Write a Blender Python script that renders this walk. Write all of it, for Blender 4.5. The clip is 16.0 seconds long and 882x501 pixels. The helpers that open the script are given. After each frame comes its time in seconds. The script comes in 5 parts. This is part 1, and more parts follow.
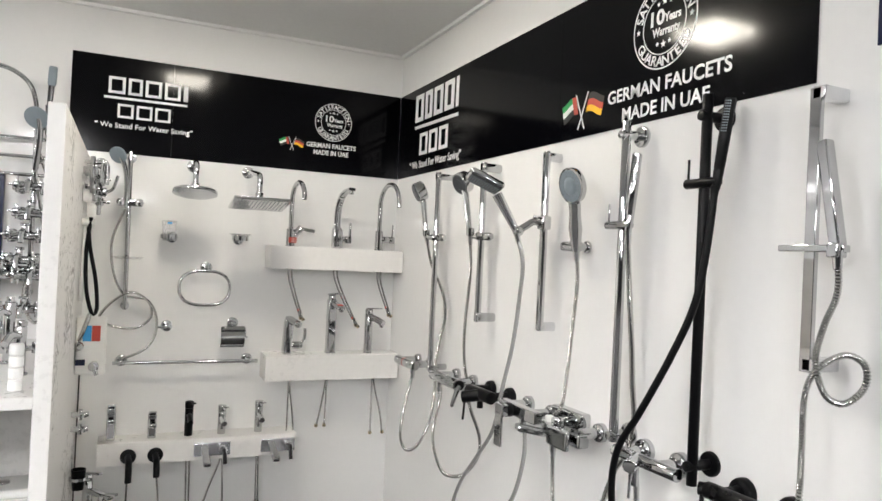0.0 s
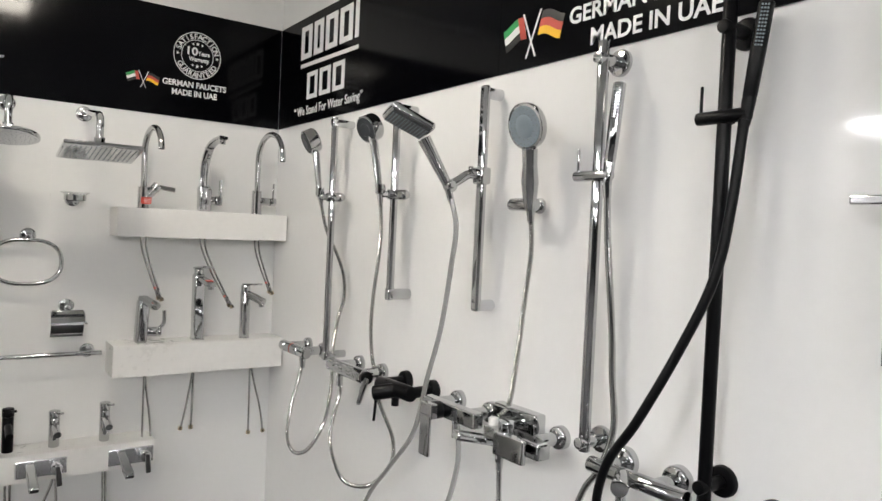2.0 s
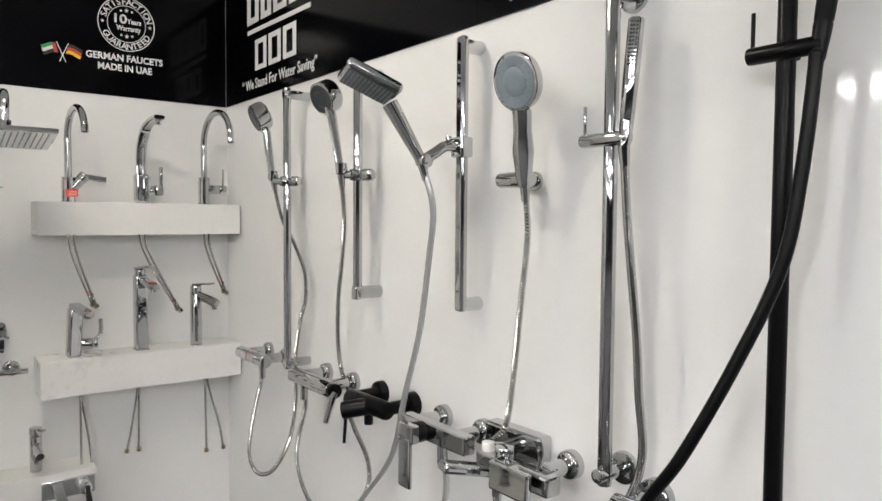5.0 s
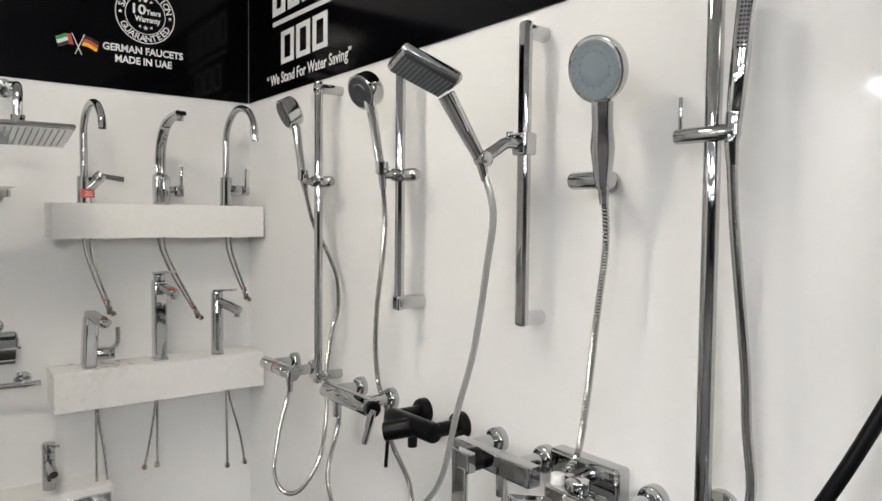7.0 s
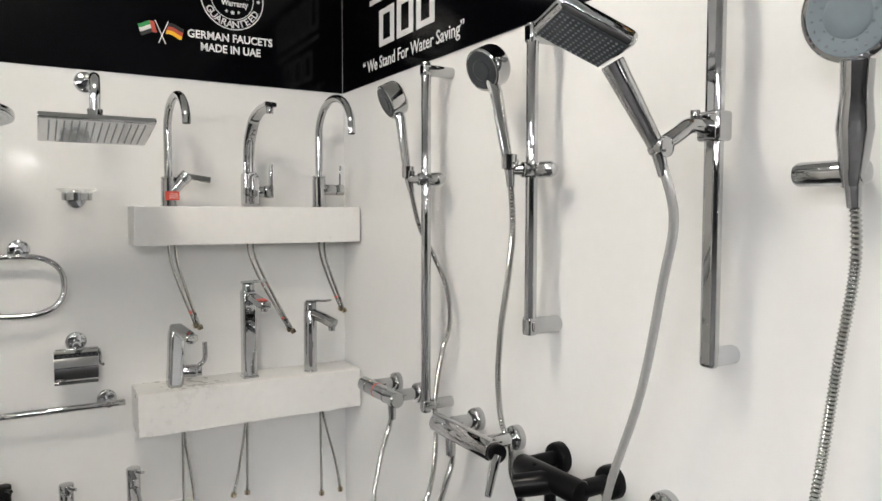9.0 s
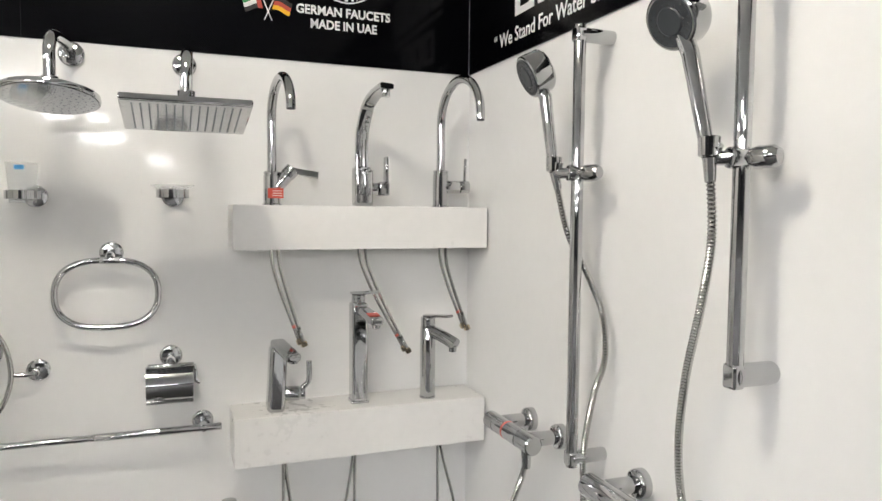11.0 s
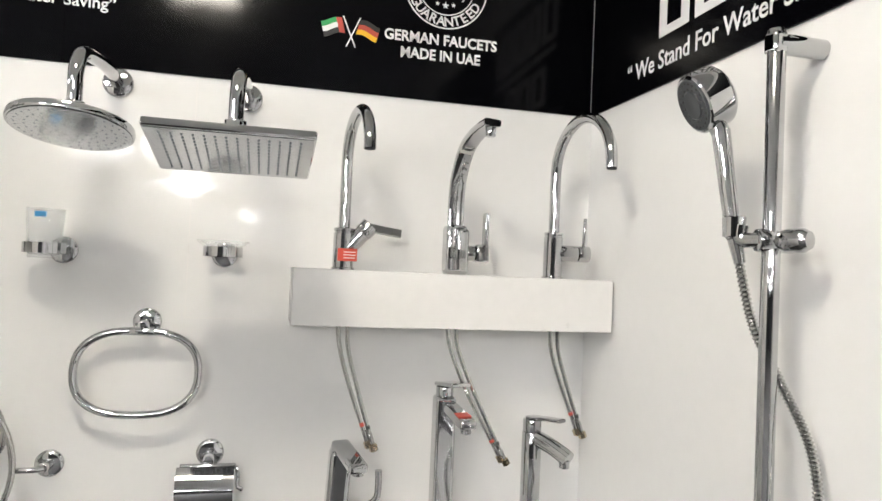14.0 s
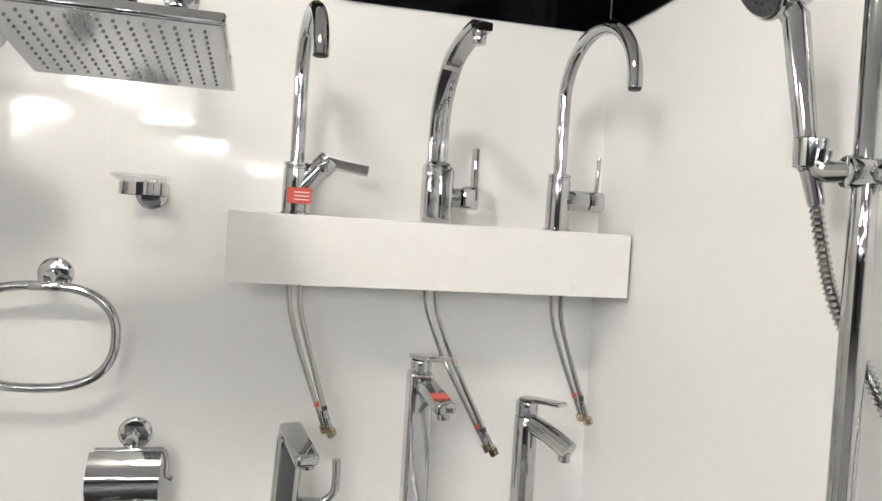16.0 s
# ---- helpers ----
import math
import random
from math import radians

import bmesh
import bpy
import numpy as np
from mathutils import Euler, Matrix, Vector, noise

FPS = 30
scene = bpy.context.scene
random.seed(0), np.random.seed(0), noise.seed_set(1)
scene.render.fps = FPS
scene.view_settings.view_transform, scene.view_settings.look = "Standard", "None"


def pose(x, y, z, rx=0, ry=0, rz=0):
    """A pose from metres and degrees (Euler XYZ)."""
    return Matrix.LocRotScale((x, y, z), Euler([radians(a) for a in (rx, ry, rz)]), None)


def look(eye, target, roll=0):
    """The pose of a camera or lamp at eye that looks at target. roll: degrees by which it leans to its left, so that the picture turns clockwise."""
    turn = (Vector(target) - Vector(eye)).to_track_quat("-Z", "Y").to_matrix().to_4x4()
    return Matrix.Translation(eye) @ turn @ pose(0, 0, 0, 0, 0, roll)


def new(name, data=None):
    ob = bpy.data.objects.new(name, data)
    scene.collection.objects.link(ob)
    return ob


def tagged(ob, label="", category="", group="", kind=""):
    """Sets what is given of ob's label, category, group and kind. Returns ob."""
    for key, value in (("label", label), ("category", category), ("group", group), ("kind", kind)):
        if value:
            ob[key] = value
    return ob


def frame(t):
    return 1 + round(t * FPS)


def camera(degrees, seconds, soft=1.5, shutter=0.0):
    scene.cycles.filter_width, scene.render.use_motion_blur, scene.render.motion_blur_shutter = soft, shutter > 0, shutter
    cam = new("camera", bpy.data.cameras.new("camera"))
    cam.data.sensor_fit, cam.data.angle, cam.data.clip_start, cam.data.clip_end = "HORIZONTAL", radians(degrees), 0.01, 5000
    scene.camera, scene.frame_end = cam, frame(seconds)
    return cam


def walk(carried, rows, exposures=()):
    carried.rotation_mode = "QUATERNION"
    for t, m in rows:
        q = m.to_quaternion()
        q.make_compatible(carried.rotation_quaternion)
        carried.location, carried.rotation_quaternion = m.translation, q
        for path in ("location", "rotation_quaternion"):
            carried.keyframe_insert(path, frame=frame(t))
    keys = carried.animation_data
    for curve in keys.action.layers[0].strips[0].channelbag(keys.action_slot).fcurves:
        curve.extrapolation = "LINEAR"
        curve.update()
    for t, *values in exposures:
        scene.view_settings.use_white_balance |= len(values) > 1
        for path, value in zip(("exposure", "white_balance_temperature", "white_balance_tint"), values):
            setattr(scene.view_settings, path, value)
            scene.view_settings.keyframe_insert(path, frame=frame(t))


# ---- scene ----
cam = camera(64.7, 16.0)
PATH = [
    (0, (-1.3493, -3.6156, 1.5026), (-0.2725, -1.2275, 1.5275), 2.7),
    (0.5, (-1.331, -3.5357, 1.4751), (-0.2987, -1.1279, 1.3899), 3.1),
    (1, (-1.3205, -3.3693, 1.462), (-0.1834, -1.01, 1.4004), 2.6),
    (1.5, (-1.3048, -3.2016, 1.479), (0.0707, -0.9707, 1.4515), 2.1),
    (2, (-1.238, -3.0824, 1.4738), (0.2777, -0.9458, 1.4109), 2.6),
    (2.5, (-1.1279, -2.9383, 1.4855), (0.4899, -0.879, 1.4476), 1.6),
    (3, (-1.0991, -2.8584, 1.4842), (0.5712, -0.8397, 1.462), 2.6),
    (3.5, (-1.0886, -2.8322, 1.4855), (0.6511, -0.8738, 1.4593), 1.9),
    (4, (-1.0742, -2.8204, 1.4764), (0.655, -0.8567, 1.3467), 1.4),
    (4.2, (-1.0663, -2.8257, 1.4777), (0.6065, -0.8148, 1.3454), 0.8),
    (6.3, (-1.0375, -2.7196, 1.4803), (0.5148, -0.6131, 1.3545), 0.7),
    (6.5, (-1.0454, -2.6986, 1.4855), (0.5017, -0.5882, 1.348), 1.0),
    (7, (-1.0388, -2.6213, 1.4855), (0.5358, -0.5306, 1.3637), 0.6),
    (7.5, (-1.0493, -2.5375, 1.4869), (0.5057, -0.4323, 1.3545), 0.2),
    (8, (-1.0742, -2.4733, 1.4934), (0.4402, -0.3419, 1.3283), 0.9),
    (8.5, (-1.0454, -2.379, 1.4816), (0.3995, -0.1978, 1.3401), 0.9),
    (9, (-0.9511, -2.3004, 1.5052), (0.372, -0.0432, 1.3624), 0.1),
    (9.2, (-0.9484, -2.2571, 1.4921), (0.3301, 0.0236, 1.3323), -0.1),
    (11.5, (-0.8305, -1.8746, 1.5131), (0.0537, 0.5895, 1.3886), 0.3),
    (12, (-0.845, -1.7882, 1.5078), (-0.021, 0.6982, 1.4685), -0.4),
    (12.5, (-0.8253, -1.7174, 1.517), (-0.1389, 0.8043, 1.7017), 0.1),
    (13, (-0.7912, -1.648, 1.534), (-0.1795, 0.8816, 1.8392), 0.9),
    (13.5, (-0.7716, -1.6048, 1.5275), (-0.0838, 0.9065, 1.8144), 1.5),
    (14, (-0.7533, -1.5589, 1.5288), (-0.1205, 0.9825, 1.6048), 2.5),
    (14.5, (-0.7284, -1.496, 1.5144), (-0.1467, 1.0585, 1.5314), 2.4),
    (15, (-0.7048, -1.4187, 1.5078), (-0.1493, 1.141, 1.4659), 2.5),
    (15.5, (-0.6642, -1.3428, 1.5104), (-0.0891, 1.2104, 1.3873), 3.7),
    (16, (-0.6196, -1.2969, 1.5104), (-0.0314, 1.255, 1.4345), 3.5),
]
walk(cam, [(t, look(eye, target, roll)) for t, eye, target, roll in PATH],
     exposures=[(0, 0.16), (2.5, -0.04), (4, -0.03), (8, 0.0), (9, 0.08), (11.5, 0.28), (13, 0.50), (14, 0.44), (16, 0.44)])

# ---- light ----
world = bpy.data.worlds.new("world")
scene.world = world
world.use_nodes = True
world.node_tree.nodes["Background"].inputs[0].default_value = (0.9, 0.95, 1.0, 1)
world.node_tree.nodes["Background"].inputs[1].default_value = 0.05

CEILING, BAND_LOW, BAND_TOP = 2.60, 1.919, 2.372
ROOM_X, ROOM_Y = -13.0, -16.0


# ---- materials ----
def material(name, colour, rough=0.5, metal=0.0, coat=0.0, vary=0.06, grain=40.0, bump=0.0, bump_scale=200.0, emit=0.0, glass=0.0, rough_vary=0.0, spec=0.5):
    m = bpy.data.materials.new(name)
    m.use_nodes = True
    n, k = m.node_tree.nodes, m.node_tree.links
    b = n["Principled BSDF"]
    b.inputs["Roughness"].default_value = rough
    b.inputs["Metallic"].default_value = metal
    b.inputs["Specular IOR Level"].default_value = spec
    b.inputs["Coat Weight"].default_value = coat
    b.inputs["Coat Roughness"].default_value = 0.05
    b.inputs["Transmission Weight"].default_value = glass
    geo = n.new("ShaderNodeNewGeometry")
    big, fine = n.new("ShaderNodeTexNoise"), n.new("ShaderNodeTexNoise")
    big.inputs["Scale"].default_value, fine.inputs["Scale"].default_value = 2.2, grain
    big.inputs["Detail"].default_value, fine.inputs["Detail"].default_value = 4, 3
    for t in (big, fine):
        k.new(geo.outputs["Position"], t.inputs["Vector"])
    add = n.new("ShaderNodeMath")
    add.operation = "ADD"
    k.new(big.outputs["Fac"], add.inputs[0])
    k.new(fine.outputs["Fac"], add.inputs[1])
    ramp = n.new("ShaderNodeMapRange")
    ramp.inputs["From Min"].default_value, ramp.inputs["From Max"].default_value = 0.6, 1.4
    ramp.inputs["To Min"].default_value, ramp.inputs["To Max"].default_value = 1 - vary, 1 + vary
    k.new(add.outputs[0], ramp.inputs["Value"])
    mul = n.new("ShaderNodeVectorMath")
    mul.operation = "SCALE"
    mul.inputs[0].default_value = colour
    k.new(ramp.outputs[0], mul.inputs["Scale"])
    k.new(mul.outputs[0], b.inputs["Base Color"])
    if rough_vary:
        rr = n.new("ShaderNodeMapRange")
        rr.inputs["From Min"].default_value, rr.inputs["From Max"].default_value = 0.6, 1.4
        rr.inputs["To Min"].default_value, rr.inputs["To Max"].default_value = max(0.01, rough - rough_vary), rough + rough_vary
        k.new(add.outputs[0], rr.inputs["Value"])
        k.new(rr.outputs[0], b.inputs["Roughness"])
    if bump:
        tex = n.new("ShaderNodeTexNoise")
        tex.inputs["Scale"].default_value = bump_scale
        k.new(geo.outputs["Position"], tex.inputs["Vector"])
        bp = n.new("ShaderNodeBump")
        bp.inputs["Strength"].default_value, bp.inputs["Distance"].default_value = bump, 0.002
        k.new(tex.outputs["Fac"], bp.inputs["Height"])
        k.new(bp.outputs["Normal"], b.inputs["Normal"])
    if emit:
        b.inputs["Emission Color"].default_value = (*colour, 1)
        b.inputs["Emission Strength"].default_value = emit
    return m


WHITE = material("white_laminate", (0.82, 0.82, 0.81), 0.075, vary=0.015, bump=0.03, bump_scale=2.5, rough_vary=0.03)
SHELF = material("white_board", (0.80, 0.79, 0.77), 0.3, vary=0.03, rough_vary=0.06)
CEIL = material("ceiling_paint", (0.84, 0.84, 0.83), 0.7, vary=0.03, bump=0.1)
BLACK = material("black_gloss_panel", (0.0015, 0.0015, 0.0022), 0.10, vary=0.2, rough_vary=0.03, spec=0.14)
CHROME = material("polished_chrome", (0.52, 0.525, 0.53), 0.04, 1.0, vary=0.04, rough_vary=0.02, bump=0.03, bump_scale=25.0)
STEEL = material("braided_steel", (0.50, 0.50, 0.485), 0.14, 1.0, vary=0.15, grain=400, rough_vary=0.08)
BRASS = material("nickel_brass", (0.56, 0.47, 0.33), 0.14, 1.0, vary=0.08, rough_vary=0.05)
SILVER = material("silver_hose_sheath", (0.66, 0.66, 0.65), 0.22, 0.7, vary=0.08, grain=300, rough_vary=0.05)
MATT = material("matt_black_coating", (0.0022, 0.0022, 0.0028), 0.34, vary=0.15, rough_vary=0.08, spec=0.16)
SOFT = material("soft_grey_nozzle", (0.17, 0.195, 0.215), 0.45, vary=0.08)
GREY = material("grey_rubber_face", (0.20, 0.24, 0.27), 0.4, vary=0.08)
DARKFACE = material("dark_rubber_face", (0.035, 0.04, 0.045), 0.35, vary=0.1)
NOZZLE = material("nozzle_rubber", (0.03, 0.03, 0.033), 0.5, vary=0.1)
PLATE = material("brushed_shower_plate", (0.70, 0.71, 0.73), 0.24, 1.0, vary=0.04, rough_vary=0.03)
PLASTIC = material("white_plastic", (0.78, 0.78, 0.76), 0.3, vary=0.02)
CERAMIC = material("white_ceramic", (0.80, 0.80, 0.78), 0.08, vary=0.02)
PRINT = material("white_vinyl_print", (0.82, 0.82, 0.82), 0.4, vary=0.03)
RED = material("red_print", (0.52, 0.07, 0.045), 0.4, vary=0.05)
GREEN = material("green_print", (0.02, 0.30, 0.08), 0.4, vary=0.05)
YELLOW = material("yellow_print", (0.85, 0.50, 0.02), 0.4, vary=0.05)
INK = material("black_print", (0.012, 0.012, 0.012), 0.4, vary=0.05)
BLUE = material("blue_print", (0.03, 0.28, 0.62), 0.4, vary=0.05)
NAVY = material("navy_panel", (0.012, 0.016, 0.05), 0.2, vary=0.1)
WOOD = material("orange_wood", (0.32, 0.12, 0.035), 0.4, vary=0.25, grain=18)
GLASS = material("clear_glass", (0.88, 0.92, 0.92), 0.03, vary=0.0)
GLASS.node_tree.nodes["Principled BSDF"].inputs["Alpha"].default_value = 0.20
FLOOR = material("grey_floor_tile", (0.022, 0.021, 0.021), 0.45, vary=0.25, rough_vary=0.08, spec=0.3)
FAR = material("unseen_dark_wall", (0.022, 0.022, 0.023), 0.6, vary=0.25)
DARK_STRIP = material("dark_strip", (0.03, 0.03, 0.03), 0.7, vary=0.1)
FACE = material("satin_spray_plate", (0.66, 0.67, 0.69), 0.13, 0.9, vary=0.05, rough_vary=0.05)
WARM = material("warm_lamp_diffuser", (1.0, 0.93, 0.81), 0.5, emit=74.0, vary=0)
COOL = material("cool_lamp_diffuser", (0.97, 0.955, 0.955), 0.5, emit=60.0, vary=0)


# ---- mesh helpers ----
def root_of(ob):
    while ob.parent:
        ob = ob.parent
    return ob


def finish(name, bm, mat, at=(0, 0, 0), angle=38):
    bmesh.ops.translate(bm, verts=bm.verts, vec=-Vector(at))
    bmesh.ops.recalc_face_normals(bm, faces=bm.faces)
    bm.normal_update()
    for f in bm.faces:
        f.smooth = f.material_index == 0
        f.material_index = 0
    for e in bm.edges:
        if len(e.link_faces) != 2 or e.calc_face_angle(0) > radians(angle):
            e.smooth = False
    me = bpy.data.meshes.new(name)
    bm.to_mesh(me)
    bm.free()
    me.materials.append(mat)
    return new(name, me)


def thing(name, at, label, category, group="", kind=""):
    """An empty at the thing's base that parents its parts."""
    e = new(name)
    e.location = at
    e.empty_display_size = 0.05
    return tagged(e, label, category, group, kind)


def part(name, bm, mat, parent, label=""):
    ob = finish(name, bm, mat, root_of(parent).location)
    ob.parent = parent
    if mat is GLASS:
        ob.visible_shadow = False
    return tagged(ob, label)


def solid(name, bm, mat, at, label="", category="", group="", kind=""):
    ob = finish(name, bm, mat, at)
    ob.location = at
    return tagged(ob, label, category, group, kind)


def shape(*adds):
    bm = bmesh.new()
    for f, *a in adds:
        f(bm, *a)
    return bm


def basis(axis):
    z = Vector(axis).normalized()
    x = z.orthogonal() if abs(z.z) > 0.9 else Vector((0, 0, 1)).cross(z)
    x.normalize()
    return x, z.cross(x), z


def lathe(bm, a, axis, prof, n=24):
    """Turn a profile of (along, radius) round the axis from a."""
    a = Vector(a)
    x, y, z = basis(axis)
    rings = []
    for s, r in prof:
        c = a + z * s
        if r < 1e-5:
            rings.append([bm.verts.new(c)])
        else:
            rings.append([bm.verts.new(c + (x * math.cos(i * math.tau / n) + y * math.sin(i * math.tau / n)) * r) for i in range(n)])
    for p, q in zip(rings, rings[1:]):
        for i in range(n):
            f = [p[i % len(p)], p[(i + 1) % len(p)], q[(i + 1) % len(q)], q[i % len(q)]]
            f = list(dict.fromkeys(f))
            if len(f) > 2:
                bm.faces.new(f)


def rod(bm, a, b, r, c=0.0015, n=20):
    d = Vector(b) - Vector(a)
    h = d.length
    c = min(c, h / 3, r / 2)
    lathe(bm, a, d, [(0, 0), (0, r - c), (c * 0.3, r - c * 0.3), (c, r), (h - c, r), (h - c * 0.3, r - c * 0.3), (h, r - c), (h, 0)], n)


def cone(bm, a, b, r1, r2, n=20):
    d = Vector(b) - Vector(a)
    h = d.length
    c = min(0.0015, r1 / 3, r2 / 3)
    lathe(bm, a, d, [(0, 0), (0, r1 - c), (c, r1), (h - c, r2), (h, r2 - c), (h, 0)], n)


def box(bm, c, size, bevel=0.003, turn=None, seg=2):
    m = Matrix.Translation(c) @ (turn.to_4x4() if turn else Matrix()) @ Matrix.Diagonal((*size, 1))
    before = set(bm.faces)
    v = bmesh.ops.create_cube(bm, size=1, matrix=m)["verts"]
    if bevel:
        e = list({e for w in v for e in w.link_edges})
        bmesh.ops.bevel(bm, geom=e, offset=bevel, segments=seg, affect="EDGES", profile=0.5)
    # the six plane sides are marked to stay flat-shaded between their rounded edges
    axes = [m.to_3x3().col[i].normalized() for i in range(3)]
    for f in bm.faces:
        if f not in before:
            f.normal_update()
            if max(abs(f.normal.dot(a)) for a in axes) > 0.9995:
                f.material_index = 1


def span(bm, lo, hi, bevel=0.003):
    box(bm, [(p + q) / 2 for p, q in zip(lo, hi)], [abs(q - p) for p, q in zip(lo, hi)], bevel)


def smooth_path(pts, step, closed=False):
    pts = [Vector(p) for p in pts]
    out = []
    n = len(pts)
    last = n if closed else n - 1
    for i in range(last):
        if closed:
            p0, p1, p2, p3 = pts[i - 1], pts[i], pts[(i + 1) % n], pts[(i + 2) % n]
        else:
            p0, p1, p2, p3 = pts[max(i - 1, 0)], pts[i], pts[i + 1], pts[min(i + 2, n - 1)]
        k = max(1, int((p2 - p1).length / step))
        for j in range(k):
            t = j / k
            out.append(0.5 * (2 * p1 + (p2 - p0) * t + (2 * p0 - 5 * p1 + 4 * p2 - p3) * t * t + (3 * p1 - p0 - 3 * p2 + p3) * t ** 3))
    if not closed:
        out.append(pts[-1])
    return out


def tube(bm, pts, r, n=10, step=0.008, ribs=0.0, closed=False, flat=None):
    """A pipe or hose along a smoothed path. ribs: depth of its rings. flat: half thickness of a band."""
    path = smooth_path(pts, step, closed)
    m = len(path)
    if m < 2:
        return
    tang = [(path[(i + 1) % m if closed else min(i + 1, m - 1)] - path[i - 1 if closed else max(i - 1, 0)]).normalized() for i in range(m)]
    u = Vector((1, 0, 0)) if flat else basis(tang[0])[0]
    rings = []
    for i, (p, t) in enumerate(zip(path, tang)):
        u = (u - t * u.dot(t)).normalized()
        v = t.cross(u)
        rad = r - (ribs if i % 2 else 0)
        ring = []
        for j in range(n):
            a = j * math.tau / n
            ca, sa = math.cos(a), math.sin(a)
            if flat:
                ca = math.copysign(abs(ca) ** 0.35, ca) * r
                sa = math.copysign(abs(sa) ** 0.35, sa) * flat
                ring.append(bm.verts.new(p + u * ca + v * sa))
            else:
                ring.append(bm.verts.new(p + (u * ca + v * sa) * rad))
        rings.append(ring)
    pairs = list(zip(rings, rings[1:])) + ([(rings[-1], rings[0])] if closed else [])
    for p, q in pairs:
        for j in range(n):
            bm.faces.new((p[j], p[(j + 1) % n], q[(j + 1) % n], q[j]))
    if not closed:
        bm.faces.new(rings[0][::-1])
        bm.faces.new(rings[-1])


def text_mesh(body, size, align="CENTER", bold=0.0, xscale=1.0):
    cu = bpy.data.curves.new("text", "FONT")
    cu.body, cu.size, cu.align_x, cu.extrude, cu.offset, cu.resolution_u = body, size, align, 0.0006, bold, 3
    ob = bpy.data.objects.new("text", cu)
    scene.collection.objects.link(ob)
    bpy.context.view_layer.update()
    me = bpy.data.meshes.new_from_object(ob.evaluated_get(bpy.context.evaluated_depsgraph_get()))
    bpy.data.objects.remove(ob)
    me.transform(Matrix.Diagonal((xscale, 1, 1, 1)))
    return me


def wide(me):
    xs = [v.co.x for v in me.vertices]
    return max(xs) - min(xs)


# ---- setting ----
def setting(name, lo, hi, mat, label, bevel=0.0):
    return solid(name, shape((span, lo, hi, bevel)), mat, [(p + q) / 2 for p, q in zip(lo, hi)], label, name.split("_")[0], kind="structure")


setting("floor", (ROOM_X, ROOM_Y, -0.10), (0, 0, 0), FLOOR, "grey polished tile floor of the showroom")
setting("ceiling", (ROOM_X, ROOM_Y, CEILING), (0, 0, CEILING + 0.1), CEIL, "pale painted flat ceiling")
setting("wall_back", (ROOM_X, 0, -0.1), (0.12, 0.12, CEILING + 0.1), WHITE, "glossy white laminate display wall")
setting("wall_display", (0, ROOM_Y, -0.1), (0.12, -0.0005, CEILING + 0.1), WHITE, "glossy white laminate display wall with showers")
# unseen walls added to close the room, near black for dark chrome reflections
setting("wall_far", (ROOM_X - 0.12, ROOM_Y - 0.12, -0.1), (0.12, ROOM_Y, CEILING + 0.1), FAR, "plain grey showroom wall")
setting("wall_side", (ROOM_X - 0.12, ROOM_Y, -0.1), (ROOM_X, 0.12, CEILING + 0.1), FAR, "plain grey showroom wall")
setting("baseboard_back", (-1.52, -0.012, 0), (-0.013, -0.001, 0.03), DARK_STRIP, "dark strip where wall meets floor")
setting("baseboard_display", (-0.012, -6.0, 0), (-0.001, -0.012, 0.03), DARK_STRIP, "dark strip where wall meets floor")
# joints of the laminate sheets on the back wall
setting("trim_joint_upright", (-0.9165, -0.0008, 1.4075), (-0.9150, 0, 1.918), SHELF, "fine pale joint between laminate sheets")
setting("trim_joint_level", (-0.9165, -0.0008, 1.4060), (-0.704, 0, 1.4075), SHELF, "fine pale joint between laminate sheets")
# thin cornice where wall and ceiling meet
setting("trim_back", (-3.0, -0.02, CEILING - 0.018), (-0.021, -0.001, CEILING - 0.001), CEIL, "thin pale trim under the ceiling", 0.003)
setting("trim_display", (-0.02, -6.0, CEILING - 0.018), (-0.001, -0.022, CEILING - 0.001), CEIL, "thin pale trim under the ceiling", 0.003)


def ceiling_lamp(x, y, sx, sy, mat, label):
    e = thing("ceiling_light", (x, y, CEILING), label, "ceiling light", "ceiling lights")
    bm = bmesh.new()
    t = 0.025
    span(bm, (x - sx / 2 - t, y - sy / 2 - t, CEILING - 0.014), (x + sx / 2 + t, y - sy / 2, CEILING - 0.001), 0.003)
    span(bm, (x - sx / 2 - t, y + sy / 2, CEILING - 0.014), (x + sx / 2 + t, y + sy / 2 + t, CEILING - 0.001), 0.003)
    span(bm, (x - sx / 2 - t, y - sy / 2, CEILING - 0.014), (x - sx / 2, y + sy / 2, CEILING - 0.001), 0.003)
    span(bm, (x + sx / 2, y - sy / 2, CEILING - 0.014), (x + sx / 2 + t, y + sy / 2, CEILING - 0.001), 0.003)
    part("frame", bm, PLASTIC, e)
    # diffuser hangs below the ceiling so its added glowing sides brighten it
    part("diffuser", shape((span, (x - sx / 2, y - sy / 2, CEILING - 0.045), (x + sx / 2, y + sy / 2, CEILING - 0.002), 0)), mat, e, "glowing diffuser")


ceiling_lamp(-1.04, -1.24, 0.24, 0.23, WARM, "warm white recessed ceiling panel light")
# unseen lamps: some placed by their wall reflections, others added to fill the light
for lx, ly in ((-2.15, -5.2), (-1.8, -9.7), (-1.05, -14.6), (-4.6, -5.2), (-4.6, -9.7), (-6.9, -9.2), (-6.6, -13.0), (-5.3, -0.50), (-6.4, -2.6), (-6.2, -5.0), (-3.2, -3.0), (-3.4, -7.2), (-1.9, -7.5), (-9.4, -1.6), (-9.6, -5.6), (-9.6, -10.4), (-11.8, -3.4)):
    ceiling_lamp(lx, ly, 0.58, 0.58, COOL, "cool white square ceiling panel light")


